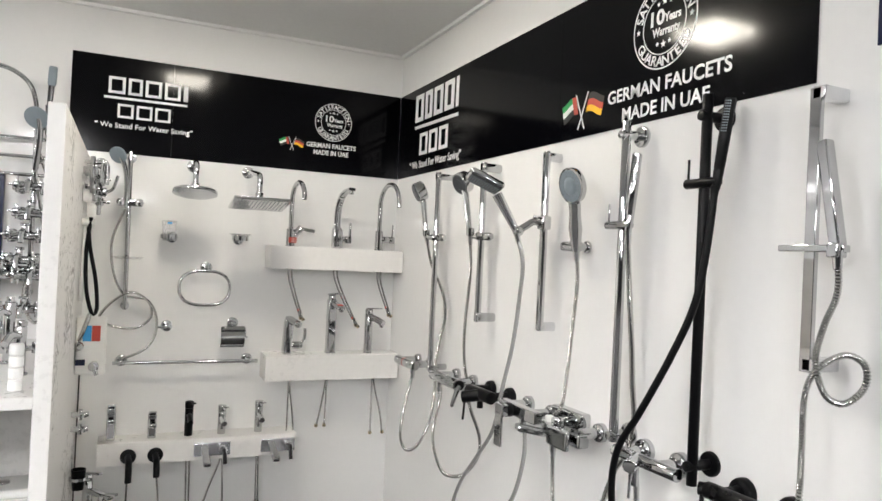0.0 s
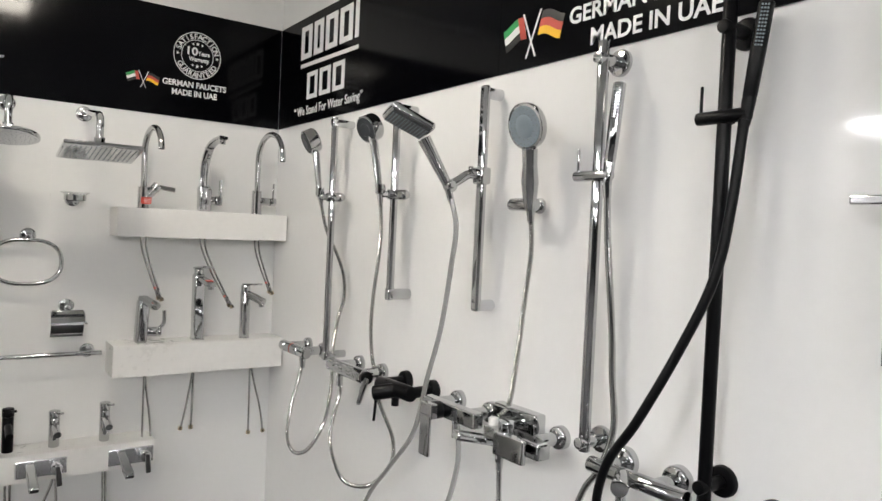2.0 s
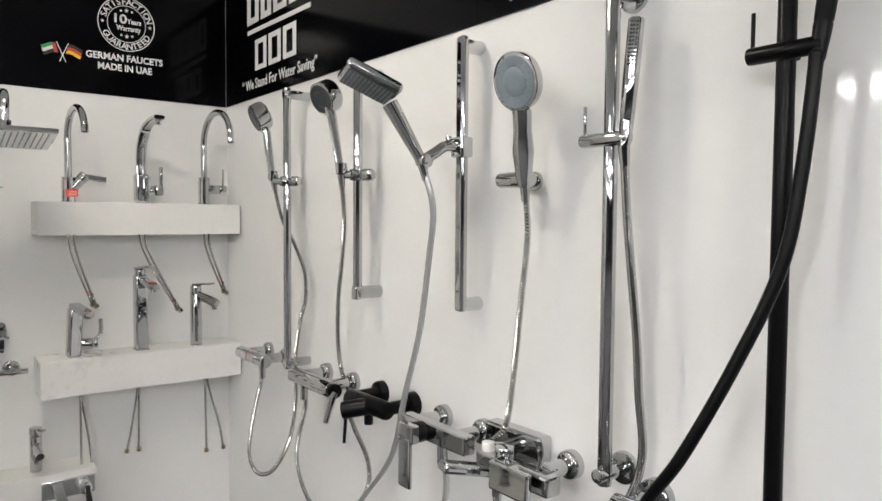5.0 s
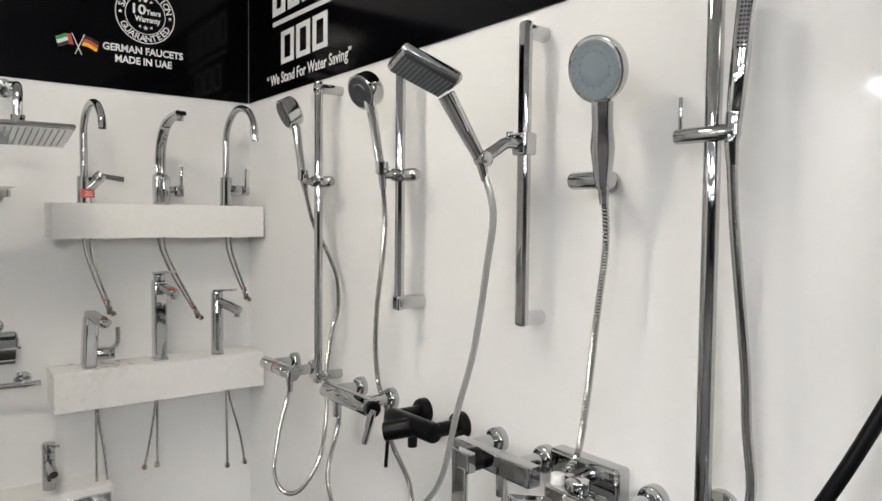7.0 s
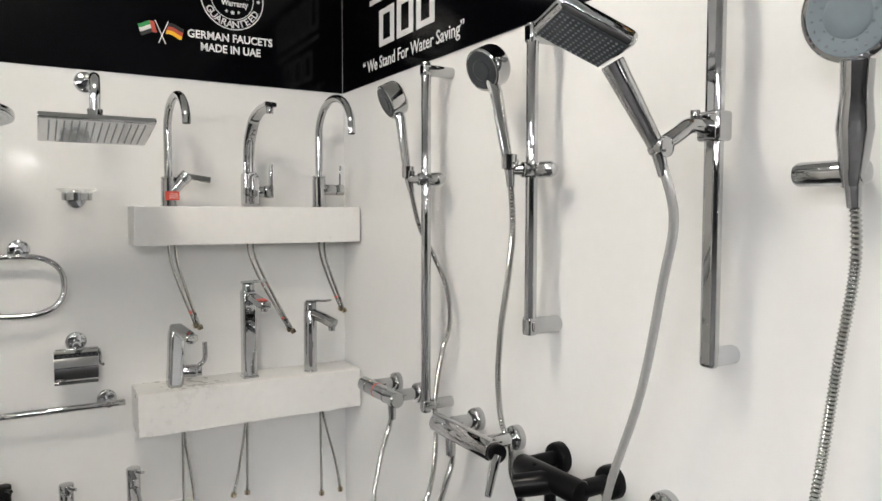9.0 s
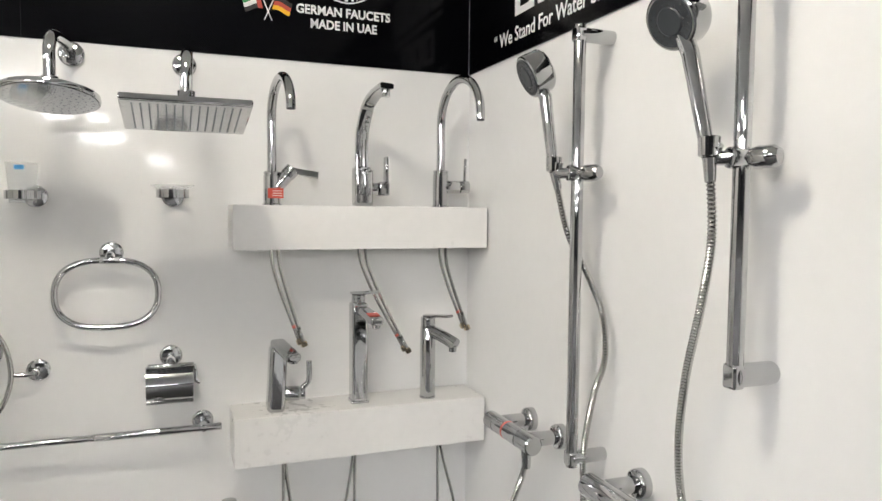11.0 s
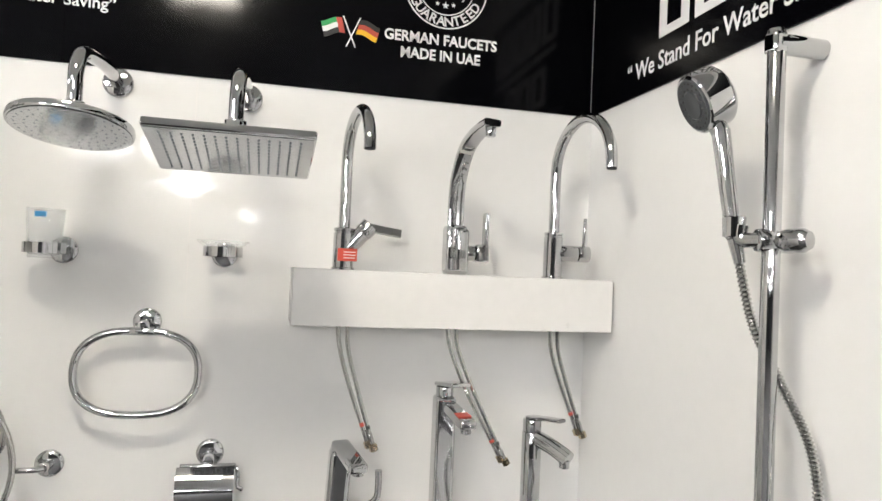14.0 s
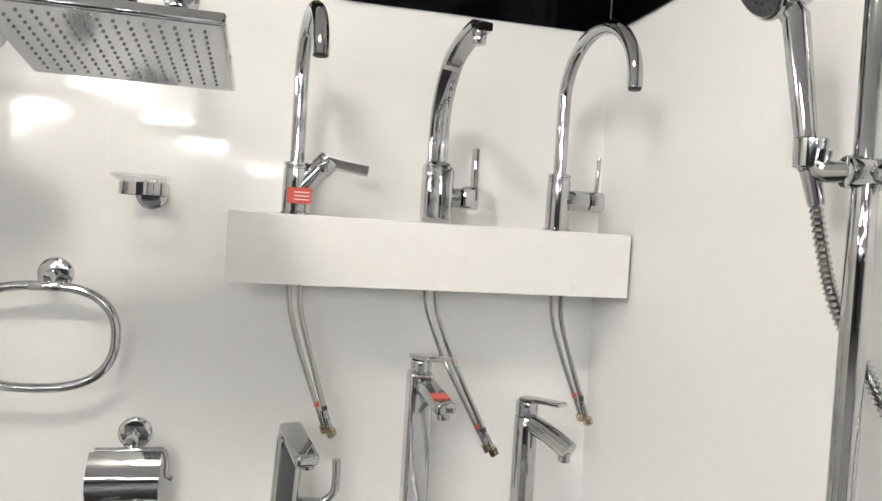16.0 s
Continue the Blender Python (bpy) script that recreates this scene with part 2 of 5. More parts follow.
# ---- signs ----
def sign_place(side, u, z, depth):
    """Where a point of the sign lies: u metres along the wall, z up. side 'back' reads towards +x, 'right' towards -y."""
    if side == "back":
        return Matrix(((1, 0, 0, u), (0, 0, -1, -depth), (0, 1, 0, z), (0, 0, 0, 1)))
    return Matrix(((0, 0, -1, -depth), (-1, 0, 0, u), (0, 1, 0, z), (0, 0, 0, 1)))


def print_text(side, parent, name, body, u0, u1, z, size, mat=PRINT, bold=0.0):
    me = text_mesh(body, size, "CENTER", bold)
    s = abs(u1 - u0) / wide(me)
    bm = bmesh.new()
    bm.from_mesh(me)
    bm.transform(sign_place(side, (u0 + u1) / 2, z, 0.0052) @ Matrix.Diagonal((s, 1, 1, 1)))
    return part(name, bm, mat, parent)


def flat(side, bm, pts, depth=0.0052):
    """A thin flat print with the given outline of (u, z)."""
    top = [bm.verts.new(sign_place(side, u, z, depth + 0.0005).translation) for u, z in pts]
    low = [bm.verts.new(sign_place(side, u, z, depth - 0.001).translation) for u, z in pts]
    bm.faces.new(top)
    for i in range(len(pts)):
        j = (i + 1) % len(pts)
        bm.faces.new((top[i], low[i], low[j], top[j]))


def flag(side, parent, name, u, z, w, h, lean, stripes, upright=None):
    """A waving flag of level stripes from its pole at (u, z), running w along the wall (signed)."""
    def p(a, b):
        return (u + w * a + lean * b * h, z + h * b - 0.30 * h * a + 0.10 * h * math.sin(a * 5))
    f = bpy.data.objects[parent.name]
    fl = None
    for i, mat in enumerate(stripes):
        lo, hi = 1 - (i + 1) / len(stripes), 1 - i / len(stripes)
        n = 6
        bm = shape((lambda b: flat(side, b, [p(k / n, lo) for k in range(n + 1)] + [p(k / n, hi) for k in range(n, -1, -1)]),))
        part("stripe", bm, mat, f)
    if upright:
        bm = shape((lambda b: flat(side, b, [p(0, 0), p(0.28, 0), p(0.28, 1), p(0, 1)], 0.0058),))
        part("stripe", bm, upright, f)


def seal(side, parent, u, z, r, sx=1.0):
    """Round guarantee seal: two rings, curved words, stars and two lines of words. sx: stretch along the wall."""
    def ring(bm, r0, r1):
        n = 56
        for i in range(n):
            a, b = i * math.tau / n, (i + 1) * math.tau / n
            flat(side, bm, [(u + sgn * sx * q * math.cos(c), z + q * math.sin(c)) for q, c in ((r0, a), (r1, a), (r1, b), (r0, b))])
    sgn = 1 if side == "back" else -1
    part("outer_ring", shape((ring, r * 0.965, r)), PRINT, parent)
    part("inner_ring", shape((ring, r * 0.655, r * 0.68)), PRINT, parent)
    for word, mid, up, name in (("SATISFACTION", 90, 1, "letter"), ("GUARANTEED", 270, -1, "letter")):
        stepa = 13.2
        for i, ch in enumerate(word):
            off = (i - (len(word) - 1) / 2) * stepa
            ang = mid - off if up > 0 else mid + off
            me = text_mesh(ch, r * 0.31, "CENTER", r * 0.006)
            rr = r * (0.715 if up > 0 else 0.925)
            m = Matrix.Diagonal((sx, 1, 1, 1)) @ Matrix.Translation((rr * math.cos(radians(ang)), rr * math.sin(radians(ang)), 0)) @ Matrix.Rotation(radians(ang - 90 if up > 0 else ang + 90), 4, "Z")
            me.transform(sign_place(side, u, z, 0.0052) @ m)
            bm = bmesh.new()
            bm.from_mesh(me)
            part(name, bm, PRINT, parent)
    w = r * sx
    print_text(side, parent, "number", "10", u - sgn * w * 0.47, u - sgn * w * 0.03, z + r * 0.02, r * 0.46, bold=r * 0.012)
    print_text(side, parent, "lettering", "Years", u + sgn * w * 0.02, u + sgn * w * 0.52, z + r * 0.03, r * 0.26, bold=r * 0.008)
    print_text(side, parent, "lettering", "Warranty", u - sgn * w * 0.36, u + sgn * w * 0.50, z - r * 0.24, r * 0.26, bold=r * 0.008)
    for du, dz, q in ((0, 0.50, 0.09), (-0.19, 0.47, 0.06), (0.19, 0.47, 0.06), (0, -0.45, 0.09), (-0.19, -0.42, 0.06), (0.19, -0.42, 0.06), (-0.83, 0.0, 0.075), (0.83, 0.0, 0.075)):
        pts = []
        for i in range(10):
            a, q2 = math.pi / 2 + i * math.pi / 5, r * q * (1 if i % 2 == 0 else 0.42)
            pts.append((u + sgn * sx * (r * du + q2 * math.cos(a)), z + r * dz + q2 * math.sin(a)))
        part("star", shape((lambda b: flat(side, b, pts),)), PRINT, parent)


def glyph_blocks(side, parent, u0, u1, z0, z1, widths):
    """The maker's mark, drawn as plain open blocks."""
    sgn = 1 if u1 > u0 else -1
    total, gap = sum(widths), 0.18
    unit = abs(u1 - u0) / (total + gap * (len(widths) - 1))
    u, st = u0, (z1 - z0) * 0.16
    sw = st * (1.0 if side == "back" else 1.5)
    for w in widths:
        a, b = u, u + sgn * w * unit
        bm = bmesh.new()
        if w < 0.5:
            flat(side, bm, [(a, z0), (b, z0), (b, z1), (a, z1)])
        else:
            c, d = a + sgn * sw, b - sgn * sw
            flat(side, bm, [(a, z0), (c, z0), (c, z1), (a, z1)])
            flat(side, bm, [(d, z0), (b, z0), (b, z1), (d, z1)])
            flat(side, bm, [(c, z1 - st), (d, z1 - st), (d, z1), (c, z1)])
            flat(side, bm, [(c, z0), (d, z0), (d, z0 + st), (c, z0 + st)])
        part("mark_block", bm, PRINT, parent)
        u = b + sgn * gap * unit


def sign(side, name, label, cuts):
    """Black header boards along one wall."""
    e = thing(name, (cuts[0], 0, BAND_LOW) if side == "back" else (0, cuts[0], BAND_LOW), label, "sign")
    for a, b in zip(cuts, cuts[1:]):
        lo, hi = min(a, b) + 0.0002, max(a, b) - 0.0002
        if side == "back":
            bm = shape((span, (lo, -0.005, BAND_LOW), (hi, -0.0005, BAND_TOP), 0.0004))
        else:
            bm = shape((span, (-0.005, lo, BAND_LOW), (-0.0005, hi, BAND_TOP), 0.0004))
        part("board", bm, BLACK, e)
    return e


back_sign = sign("back", "header_sign", "glossy black header sign with white lettering and crossed flags", (-1.617, -1.177, -0.006))
glyph_blocks("back", back_sign, -1.462, -1.112, 2.198, 2.277, (1, 0.85, 1, 1, 0.28))
part("rule", shape((lambda b: flat("back", b, [(-1.479, 2.173), (-1.113, 2.173), (-1.113, 2.184), (-1.479, 2.184)]),)), PRINT, back_sign)
glyph_blocks("back", back_sign, -1.419, -1.186, 2.086, 2.152, (1, 1, 1))
print_text("back", back_sign, "slogan", "“ We Stand For Water Saving”", -1.513, -1.083, 2.038, 0.034, bold=0.0004)
seal("back", back_sign, -0.381, 2.188, 0.100)
print_text("back", back_sign, "lettering", "GERMAN FAUCETS", -0.521, -0.253, 2.050, 0.034, bold=0.0010)
print_text("back", back_sign, "lettering", "MADE IN UAE", -0.482, -0.293, 2.013, 0.034, bold=0.0010)
right_sign = sign("right", "header_sign", "long glossy black header sign with white lettering and crossed flags", (-0.006, -1.58, -2.568))
glyph_blocks("right", right_sign, -0.232, -0.752, 2.195, 2.335, (1, 0.85, 1, 1, 0.28))
part("rule", shape((lambda b: flat("right", b, [(-0.235, 2.160), (-0.755, 2.150), (-0.755, 2.166), (-0.235, 2.176)]),)), PRINT, right_sign)
glyph_blocks("right", right_sign, -0.305, -0.65, 2.018, 2.130, (1, 1, 1))
print_text("right", right_sign, "slogan", "“ We Stand For Water Saving”", -0.182, -0.80, 1.955, 0.052, bold=0.0005)
seal("right", right_sign, -2.084, 2.188, 0.128)
print_text("right", right_sign, "lettering", "GERMAN FAUCETS", -1.845, -2.335, 2.000, 0.056, bold=0.0012)
print_text("right", right_sign, "lettering", "MADE IN UAE", -1.917, -2.264, 1.938, 0.056, bold=0.0012)
for sd, sg, cu, cz, k in (("back", back_sign, -0.597, 2.02, 1.0), ("right", right_sign, -1.712, 1.945, 1.75)):
    s = 1 if sd == "back" else -1
    flag(sd, sg, "flag", cu - s * 0.012 * k, cz + 0.03 * k, -s * 0.046 * k, 0.034 * k, -s * 0.25, (GREEN, PRINT, INK), RED)
    flag(sd, sg, "flag", cu + s * 0.012 * k, cz + 0.03 * k, s * 0.046 * k, 0.034 * k, s * 0.25, (INK, RED, YELLOW))
    for d in (1, -1):
        a, b = cu - s * d * 0.010 * k, cu + s * d * 0.019 * k
        part("flag_pole", shape((lambda m: flat(sd, m, [(a, cz), (a + 0.003 * k, cz), (b + 0.003 * k, cz + 0.068 * k), (b, cz + 0.068 * k)], 0.0064),)), PRINT, sg)
side_sign = thing("header_sign", (0, -2.70, 1.96), "dark navy board at the end of the wall", "sign")
part("board", shape((span, (-0.006, -3.35, 1.965), (-0.0005, -2.703, 2.10), 0.001)), NAVY, side_sign)


# ---- shelves ----
def shelf(lo, hi, label):
    e = thing("wall_shelf", (lo[0], hi[1], lo[2]), label, "shelf", "box shelves on the wall")
    t = 0.012
    part("front_board", shape((span, (lo[0], lo[1], lo[2]), (hi[0], lo[1] + t, hi[2] - 0.0005), 0.0012)), SHELF, e)
    part("top_board", shape((span, (lo[0] + 0.0005, lo[1] + t + 0.0004, hi[2] - t), (hi[0], hi[1], hi[2]), 0.001)), SHELF, e)
    part("bottom_board", shape((span, (lo[0] + 0.0005, lo[1] + t + 0.0004, lo[2] + 0.002), (hi[0], hi[1], lo[2] + t), 0.001)), SHELF, e)
    part("end_board", shape((span, (lo[0] + 0.0005, lo[1] + t + 0.0004, lo[2] + t + 0.0005), (lo[0] + t, hi[1], hi[2] - t - 0.0005), 0.001)), SHELF, e)
    return e


shelf((-0.703, -0.155, 1.408), (-0.008, -0.001, 1.522), "white boxed wall shelf carrying tall kitchen taps")
shelf((-0.703, -0.155, 0.851), (-0.008, -0.001, 0.978), "white boxed wall shelf carrying basin taps")
shelf((-1.43, -0.155, 0.490), (-0.535, -0.001, 0.592), "white boxed wall shelf with taps on top and front")


# ---- taps on the shelves ----
def tap_hose(parent, pts, mat=STEEL, marks=()):
    """A flexible feed hose with a crimped end and a nut."""
    part("feed_hose", shape((tube, pts, 0.0050, 8, 0.004, 0.0006)), mat, parent, "braided steel hose")
    a, b = Vector(pts[-1]), Vector(pts[-2])
    d = (a - b).normalized()
    part("hose_end", shape((rod, a - d * 0.030, a - d * 0.004, 0.0052)), CHROME, parent)
    part("nut", shape((lambda m: lathe(m, a - d * 0.006, d, [(0, 0), (0, 0.0078), (0.001, 0.0092), (0.014, 0.0092), (0.015, 0.0078), (0.015, 0)], 6),)), BRASS, parent, "brass nut")
    for m, k in marks:
        part("hose_mark", shape((rod, a - d * (0.038 + k), a - d * (0.047 + k), 0.0050)), m, parent)


def kitchen_tap_arc(x, y, z, base_r, base_h, tip, top, label, lever):
    e = thing("kitchen_tap", (x, y, z), label, "tap", "taps on the wall shelves")
    part("body", shape((lambda b: lathe(b, (x, y, z), (0, 0, 1), [(0, 0), (0, base_r + 0.003), (0.004, base_r + 0.003), (0.005, base_r), (base_h - 0.012, base_r), (base_h - 0.011, base_r - 0.002), (base_h - 0.008, base_r - 0.002), (base_h - 0.007, base_r), (base_h - 0.002, base_r), (base_h, base_r - 0.004), (base_h, 0)]),)), CHROME, e)
    t = Vector(tip)
    d = Vector((t.x - x, t.y - y, 0))
    r = d.length / 2
    d.normalize()
    zc = top - r
    pts = [(x, y, z + base_h - 0.002), (x, y, (z + base_h + zc) / 2), (x, y, zc)]
    for i in range(1, 12):
        a = math.pi * i / 12
        q = Vector((x, y, zc)) + d * (r - r * math.cos(a)) + Vector((0, 0, r * math.sin(a)))
        pts.append(q)
    pts += [(t.x, t.y, zc), tuple(t)]
    sr = 0.0120
    part("spout", shape((tube, pts, sr, 16, 0.008)), CHROME, e)
    part("aerator", shape((rod, t + Vector((0, 0, 0.004)), t - Vector((0, 0, 0.004)), sr - 0.002)), NOZZLE, e, "dark aerator")
    lever(e)
    return e


def lever_up_right(e):
    x, y, z = e.location
    part("valve", shape((cone, (x, y, z + 0.035), (x + 0.046, y - 0.006, z + 0.088), 0.0185, 0.0175), (rod, (x + 0.038, y - 0.005, z + 0.078), (x + 0.054, y - 0.007, z + 0.096), 0.0195)), CHROME, e)
    part("lever", shape((tube, [(x + 0.046, y - 0.006, z + 0.092), (x + 0.075, y - 0.010, z + 0.086), (x + 0.118, y - 0.015, z + 0.080)], 0.010, 10, 0.008, 0, False, 0.0035)), CHROME, e)
    part("label", shape((span, (x - 0.014, y - 0.0265, z + 0.018), (x + 0.026, y - 0.0240, z + 0.044), 0.0004)), RED, e, "small red paper label")
    for q in (0.024, 0.030, 0.036):
        part("print_bar", shape((span, (x - 0.002, y - 0.0269, z + q), (x + 0.022, y - 0.0264, z + q + 0.0015), 0)), PRINT, e)


def lever_side_pin(e):
    x, y, z = e.location
    part("valve", shape((rod, (x, y, z + 0.058), (x + 0.055, y - 0.006, z + 0.058), 0.0185), (rod, (x + 0.057, y - 0.006, z + 0.058), (x + 0.083, y - 0.008, z + 0.058), 0.0185)), CHROME, e)
    part("lever", shape((rod, (x + 0.071, y - 0.007, z + 0.07), (x + 0.073, y - 0.008, z + 0.140), 0.004)), CHROME, e)


t1 = kitchen_tap_arc(-0.600, -0.100, 1.522, 0.0215, 0.088, (-0.578, -0.275, 1.752), 1.838, "chrome kitchen tap with a tall hooked spout and red label", lever_up_right)
t3 = kitchen_tap_arc(-0.126, -0.090, 1.522, 0.0215, 0.105, (-0.100, -0.305, 1.748), 1.866, "chrome kitchen tap with a wide swan-neck spout", lever_side_pin)

x, y, z = -0.358, -0.090, 1.522
t2 = thing("kitchen_tap", (x, y, z), "chrome kitchen tap with a flat curved spout", "tap", "taps on the wall shelves")
part("body", shape((box, (x, y, z + 0.054), (0.046, 0.046, 0.108), 0.009, None, 3), (box, (x + 0.013, y - 0.004, z + 0.05), (0.030, 0.040, 0.100), 0.008, None, 3)), CHROME, t2)
part("spout", shape((tube, [(x, y, z + 0.104), (x, y, z + 0.16), (x + 0.001, y - 0.012, z + 0.215), (x + 0.004, y - 0.055, z + 0.268), (x + 0.008, y - 0.12, z + 0.290), (x + 0.012, y - 0.20, z + 0.296)], 0.0175, 20, 0.01, 0, False, 0.007)), CHROME, t2)
part("aerator", shape((rod, (x + 0.012, y - 0.188, z + 0.292), (x + 0.012, y - 0.188, z + 0.270), 0.011)), CHROME, t2)
part("valve", shape((rod, (x + 0.02, y, z + 0.048), (x + 0.046, y - 0.006, z + 0.048), 0.017), (box, (x + 0.060, y - 0.007, z + 0.048), (0.030, 0.034, 0.040), 0.005)), CHROME, t2)
part("lever", shape((box, (x + 0.068, y - 0.008, z + 0.098), (0.010, 0.024, 0.078), 0.003)), CHROME, t2)
for tp, xs in ((t1, -0.600), (t2, -0.366), (t3, -0.128)):
    dx = {t1: 0.072, t2: 0.130, t3: 0.072}[tp]
    low = {t1: 1.160, t2: 1.124, t3: 1.180}[tp]
    for k, mk in ((-0.004, RED), (0.015, INK)):
        tap_hose(tp, [(xs + k, -0.10, 1.420), (xs + k * 0.9 + dx * 0.08, -0.10, 1.36), (xs + k * 0.8 + dx * 0.42, -0.102, 1.36 + (low - 1.36) * 0.42), (xs + dx + k * 0.55, -0.105 - k * 0.3, low - k * 0.3)], STEEL, ((mk, 0.0),))

# basin tap with a slanted column and a looped side lever
x, y, z = -0.592, -0.105, 0.978
t4 = thing("basin_tap", (x, y, z), "chrome basin tap with slanted column and looped side lever", "tap", "taps on the wall shelves")
part("body", shape((box, (x + 0.002, y, z + 0.088), (0.046, 0.050, 0.176), 0.011, Euler((0, radians(3), 0)).to_matrix(), 3)), CHROME, t4)
part("spout", shape((box, (x + 0.018, y - 0.045, z + 0.170), (0.040, 0.12, 0.022), 0.008, Euler((radians(12), 0, radians(14))).to_matrix(), 3)), CHROME, t4)
part("aerator", shape((rod, (x + 0.032, y - 0.085, z + 0.155), (x + 0.032, y - 0.085, z + 0.143), 0.011)), CHROME, t4)
part("valve", shape((rod, (x + 0.01, y, z + 0.046), (x + 0.060, y - 0.01, z + 0.046), 0.019), (rod, (x + 0.062, y - 0.01, z + 0.046), (x + 0.075, y - 0.012, z + 0.046), 0.017)), CHROME, t4)
part("lever", shape((tube, [(x + 0.066, y - 0.012, z + 0.06), (x + 0.082, y - 0.014, z + 0.075), (x + 0.085, y - 0.014, z + 0.10), (x + 0.084, y - 0.014, z + 0.132)], 0.0075, 10, 0.006)), CHROME, t4)

# tall square basin tap
x, y, z = -0.364, -0.085, 0.978
t5 = thing("basin_tap", (x, y, z), "very tall chrome basin tap with flat square body", "tap", "taps on the wall shelves")
part("body", shape((box, (x, y, z + 0.140), (0.044, 0.046, 0.280), 0.007, None, 3)), CHROME, t5)
part("base", shape((box, (x, y, z + 0.004), (0.050, 0.052, 0.008), 0.003)), CHROME, t5)
part("spout", shape((box, (x + 0.012, y - 0.065, z + 0.252), (0.036, 0.125, 0.022), 0.007, Euler((radians(10), 0, radians(8))).to_matrix(), 3)), CHROME, t5)
part("aerator", shape((rod, (x + 0.020, y - 0.108, z + 0.238), (x + 0.020, y - 0.108, z + 0.222), 0.011)), CHROME, t5)
part("valve", shape((rod, (x, y, z + 0.278), (x, y, z + 0.300), 0.019)), CHROME, t5)
part("lever", shape((box, (x + 0.010, y - 0.022, z + 0.308), (0.046, 0.09, 0.009), 0.003, Euler((radians(-6), 0, radians(10))).to_matrix())), CHROME, t5)
part("label", shape((box, (x + 0.014, y - 0.100, z + 0.2585), (0.030, 0.022, 0.002), 0.0003, Euler((radians(10), 0, radians(8))).to_matrix())), RED, t5, "small red paper label")

# slim round basin tap
x, y, z = -0.166, -0.105, 0.978
t6 = thing("basin_tap", (x, y, z), "chrome basin tap with round column and sloping spout", "tap", "taps on the wall shelves")
part("body", shape((rod, (x, y, z), (x, y, z + 0.205), 0.0215, 0.003, 28), (rod, (x, y, z), (x, y, z + 0.006), 0.023)), CHROME, t6)
part("spout", shape((tube, [(x, y, z + 0.195), (x + 0.028, y - 0.040, z + 0.182), (x + 0.054, y - 0.078, z + 0.162)], 0.0175, 14, 0.012)), CHROME, t6)
part("aerator", shape((rod, (x + 0.048, y - 0.070, z + 0.158), (x + 0.048, y - 0.070, z + 0.142), 0.011)), CHROME, t6)
part("valve", shape((rod, (x, y, z + 0.205), (x, y, z + 0.232), 0.0205)), CHROME, t6)
part("lever", shape((box, (x + 0.018, y - 0.03, z + 0.238), (0.026, 0.092, 0.008), 0.003, Euler((radians(-4), 0, radians(30))).to_matrix())), CHROME, t6)
for tp, xs, dl, dr in ((t4, -0.573, 0.0, 0.036), (t5, -0.376, -0.046, -0.004), (t6, -0.132, 0.003, 0.070)):
    lw = {t4: 0.545, t5: 0.610, t6: 0.556}[tp]
    for d in (dl, dr):
        tap_hose(tp, [(xs + d * 0.06, -0.10, 0.862), (xs + d * 0.3, -0.10, 0.78), (xs + d * 0.75, -0.10, 0.66), (xs + d, -0.10, lw)])


# ---- lowest shelf ----
def low_tap(x, h, mat, label, square=False):
    y, z = -0.085, 0.592
    e = thing("basin_tap", (x, y, z), label, "tap", "taps on the lowest shelf")
    if square:
        part("body", shape((box, (x, y, z + h * 0.42), (0.038, 0.042, h * 0.84), 0.006, None, 3)), mat, e)
        part("spout", shape((box, (x, y - 0.055, z + h * 0.62), (0.034, 0.10, 0.020), 0.006, Euler((radians(8), 0, 0)).to_matrix(), 3)), mat, e)
        part("lever", shape((box, (x, y - 0.02, z + h * 0.90), (0.034, 0.07, 0.010), 0.003, Euler((radians(-14), 0, 0)).to_matrix())), mat, e)
    else:
        part("body", shape((rod, (x, y, z), (x, y, z + h * 0.80), 0.019, 0.003)), mat, e)
        part("spout", shape((tube, [(x, y, z + h * 0.60), (x, y - 0.05, z + h * 0.58), (x, y - 0.10, z + h * 0.50)], 0.013, 12, 0.012)), mat, e)
        part("lever", shape((rod, (x, y, z + h * 0.80), (x, y, z + h), 0.020, 0.004), (tube, [(x, y, z + h * 0.93), (x + 0.012, y - 0.03, z + h * 0.96), (x + 0.02, y - 0.06, z + h)], 0.005, 8, 0.01)), mat, e)
    return e


low_tap(-1.378, 0.178, CHROME, "square chrome basin tap on the lowest shelf", True)
low_tap(-1.203, 0.135, CHROME, "short square chrome basin tap on the lowest shelf", True)
bt = low_tap(-1.040, 0.165, MATT, "matt black round basin tap on the lowest shelf")
low_tap(-0.888, 0.140, CHROME, "short round chrome basin tap on the lowest shelf")
low_tap(-0.712, 0.155, CHROME, "slim round chrome basin tap on the lowest shelf")


def wall_spout(x, mat, down):
    y, z = -0.155, 0.530
    e = thing("wall_spout", (x, y, z), "matt black round wall outlet on the shelf front", "wall tap", "black wall outlets")
    part("rosette", shape((rod, (x, y, z), (x, y - 0.010, z), 0.034, 0.003, 28)), mat, e)
    part("spout", shape((tube, [(x, y - 0.008, z), (x + 0.002, y - 0.07, z - 0.004), (x + 0.003, y - 0.105, z - 0.03), (x + 0.003, y - 0.110, z - down)], 0.014, 14, 0.01)), mat, e)


wall_spout(-1.300, MATT, 0.085)
wall_spout(-1.185, MATT, 0.070)


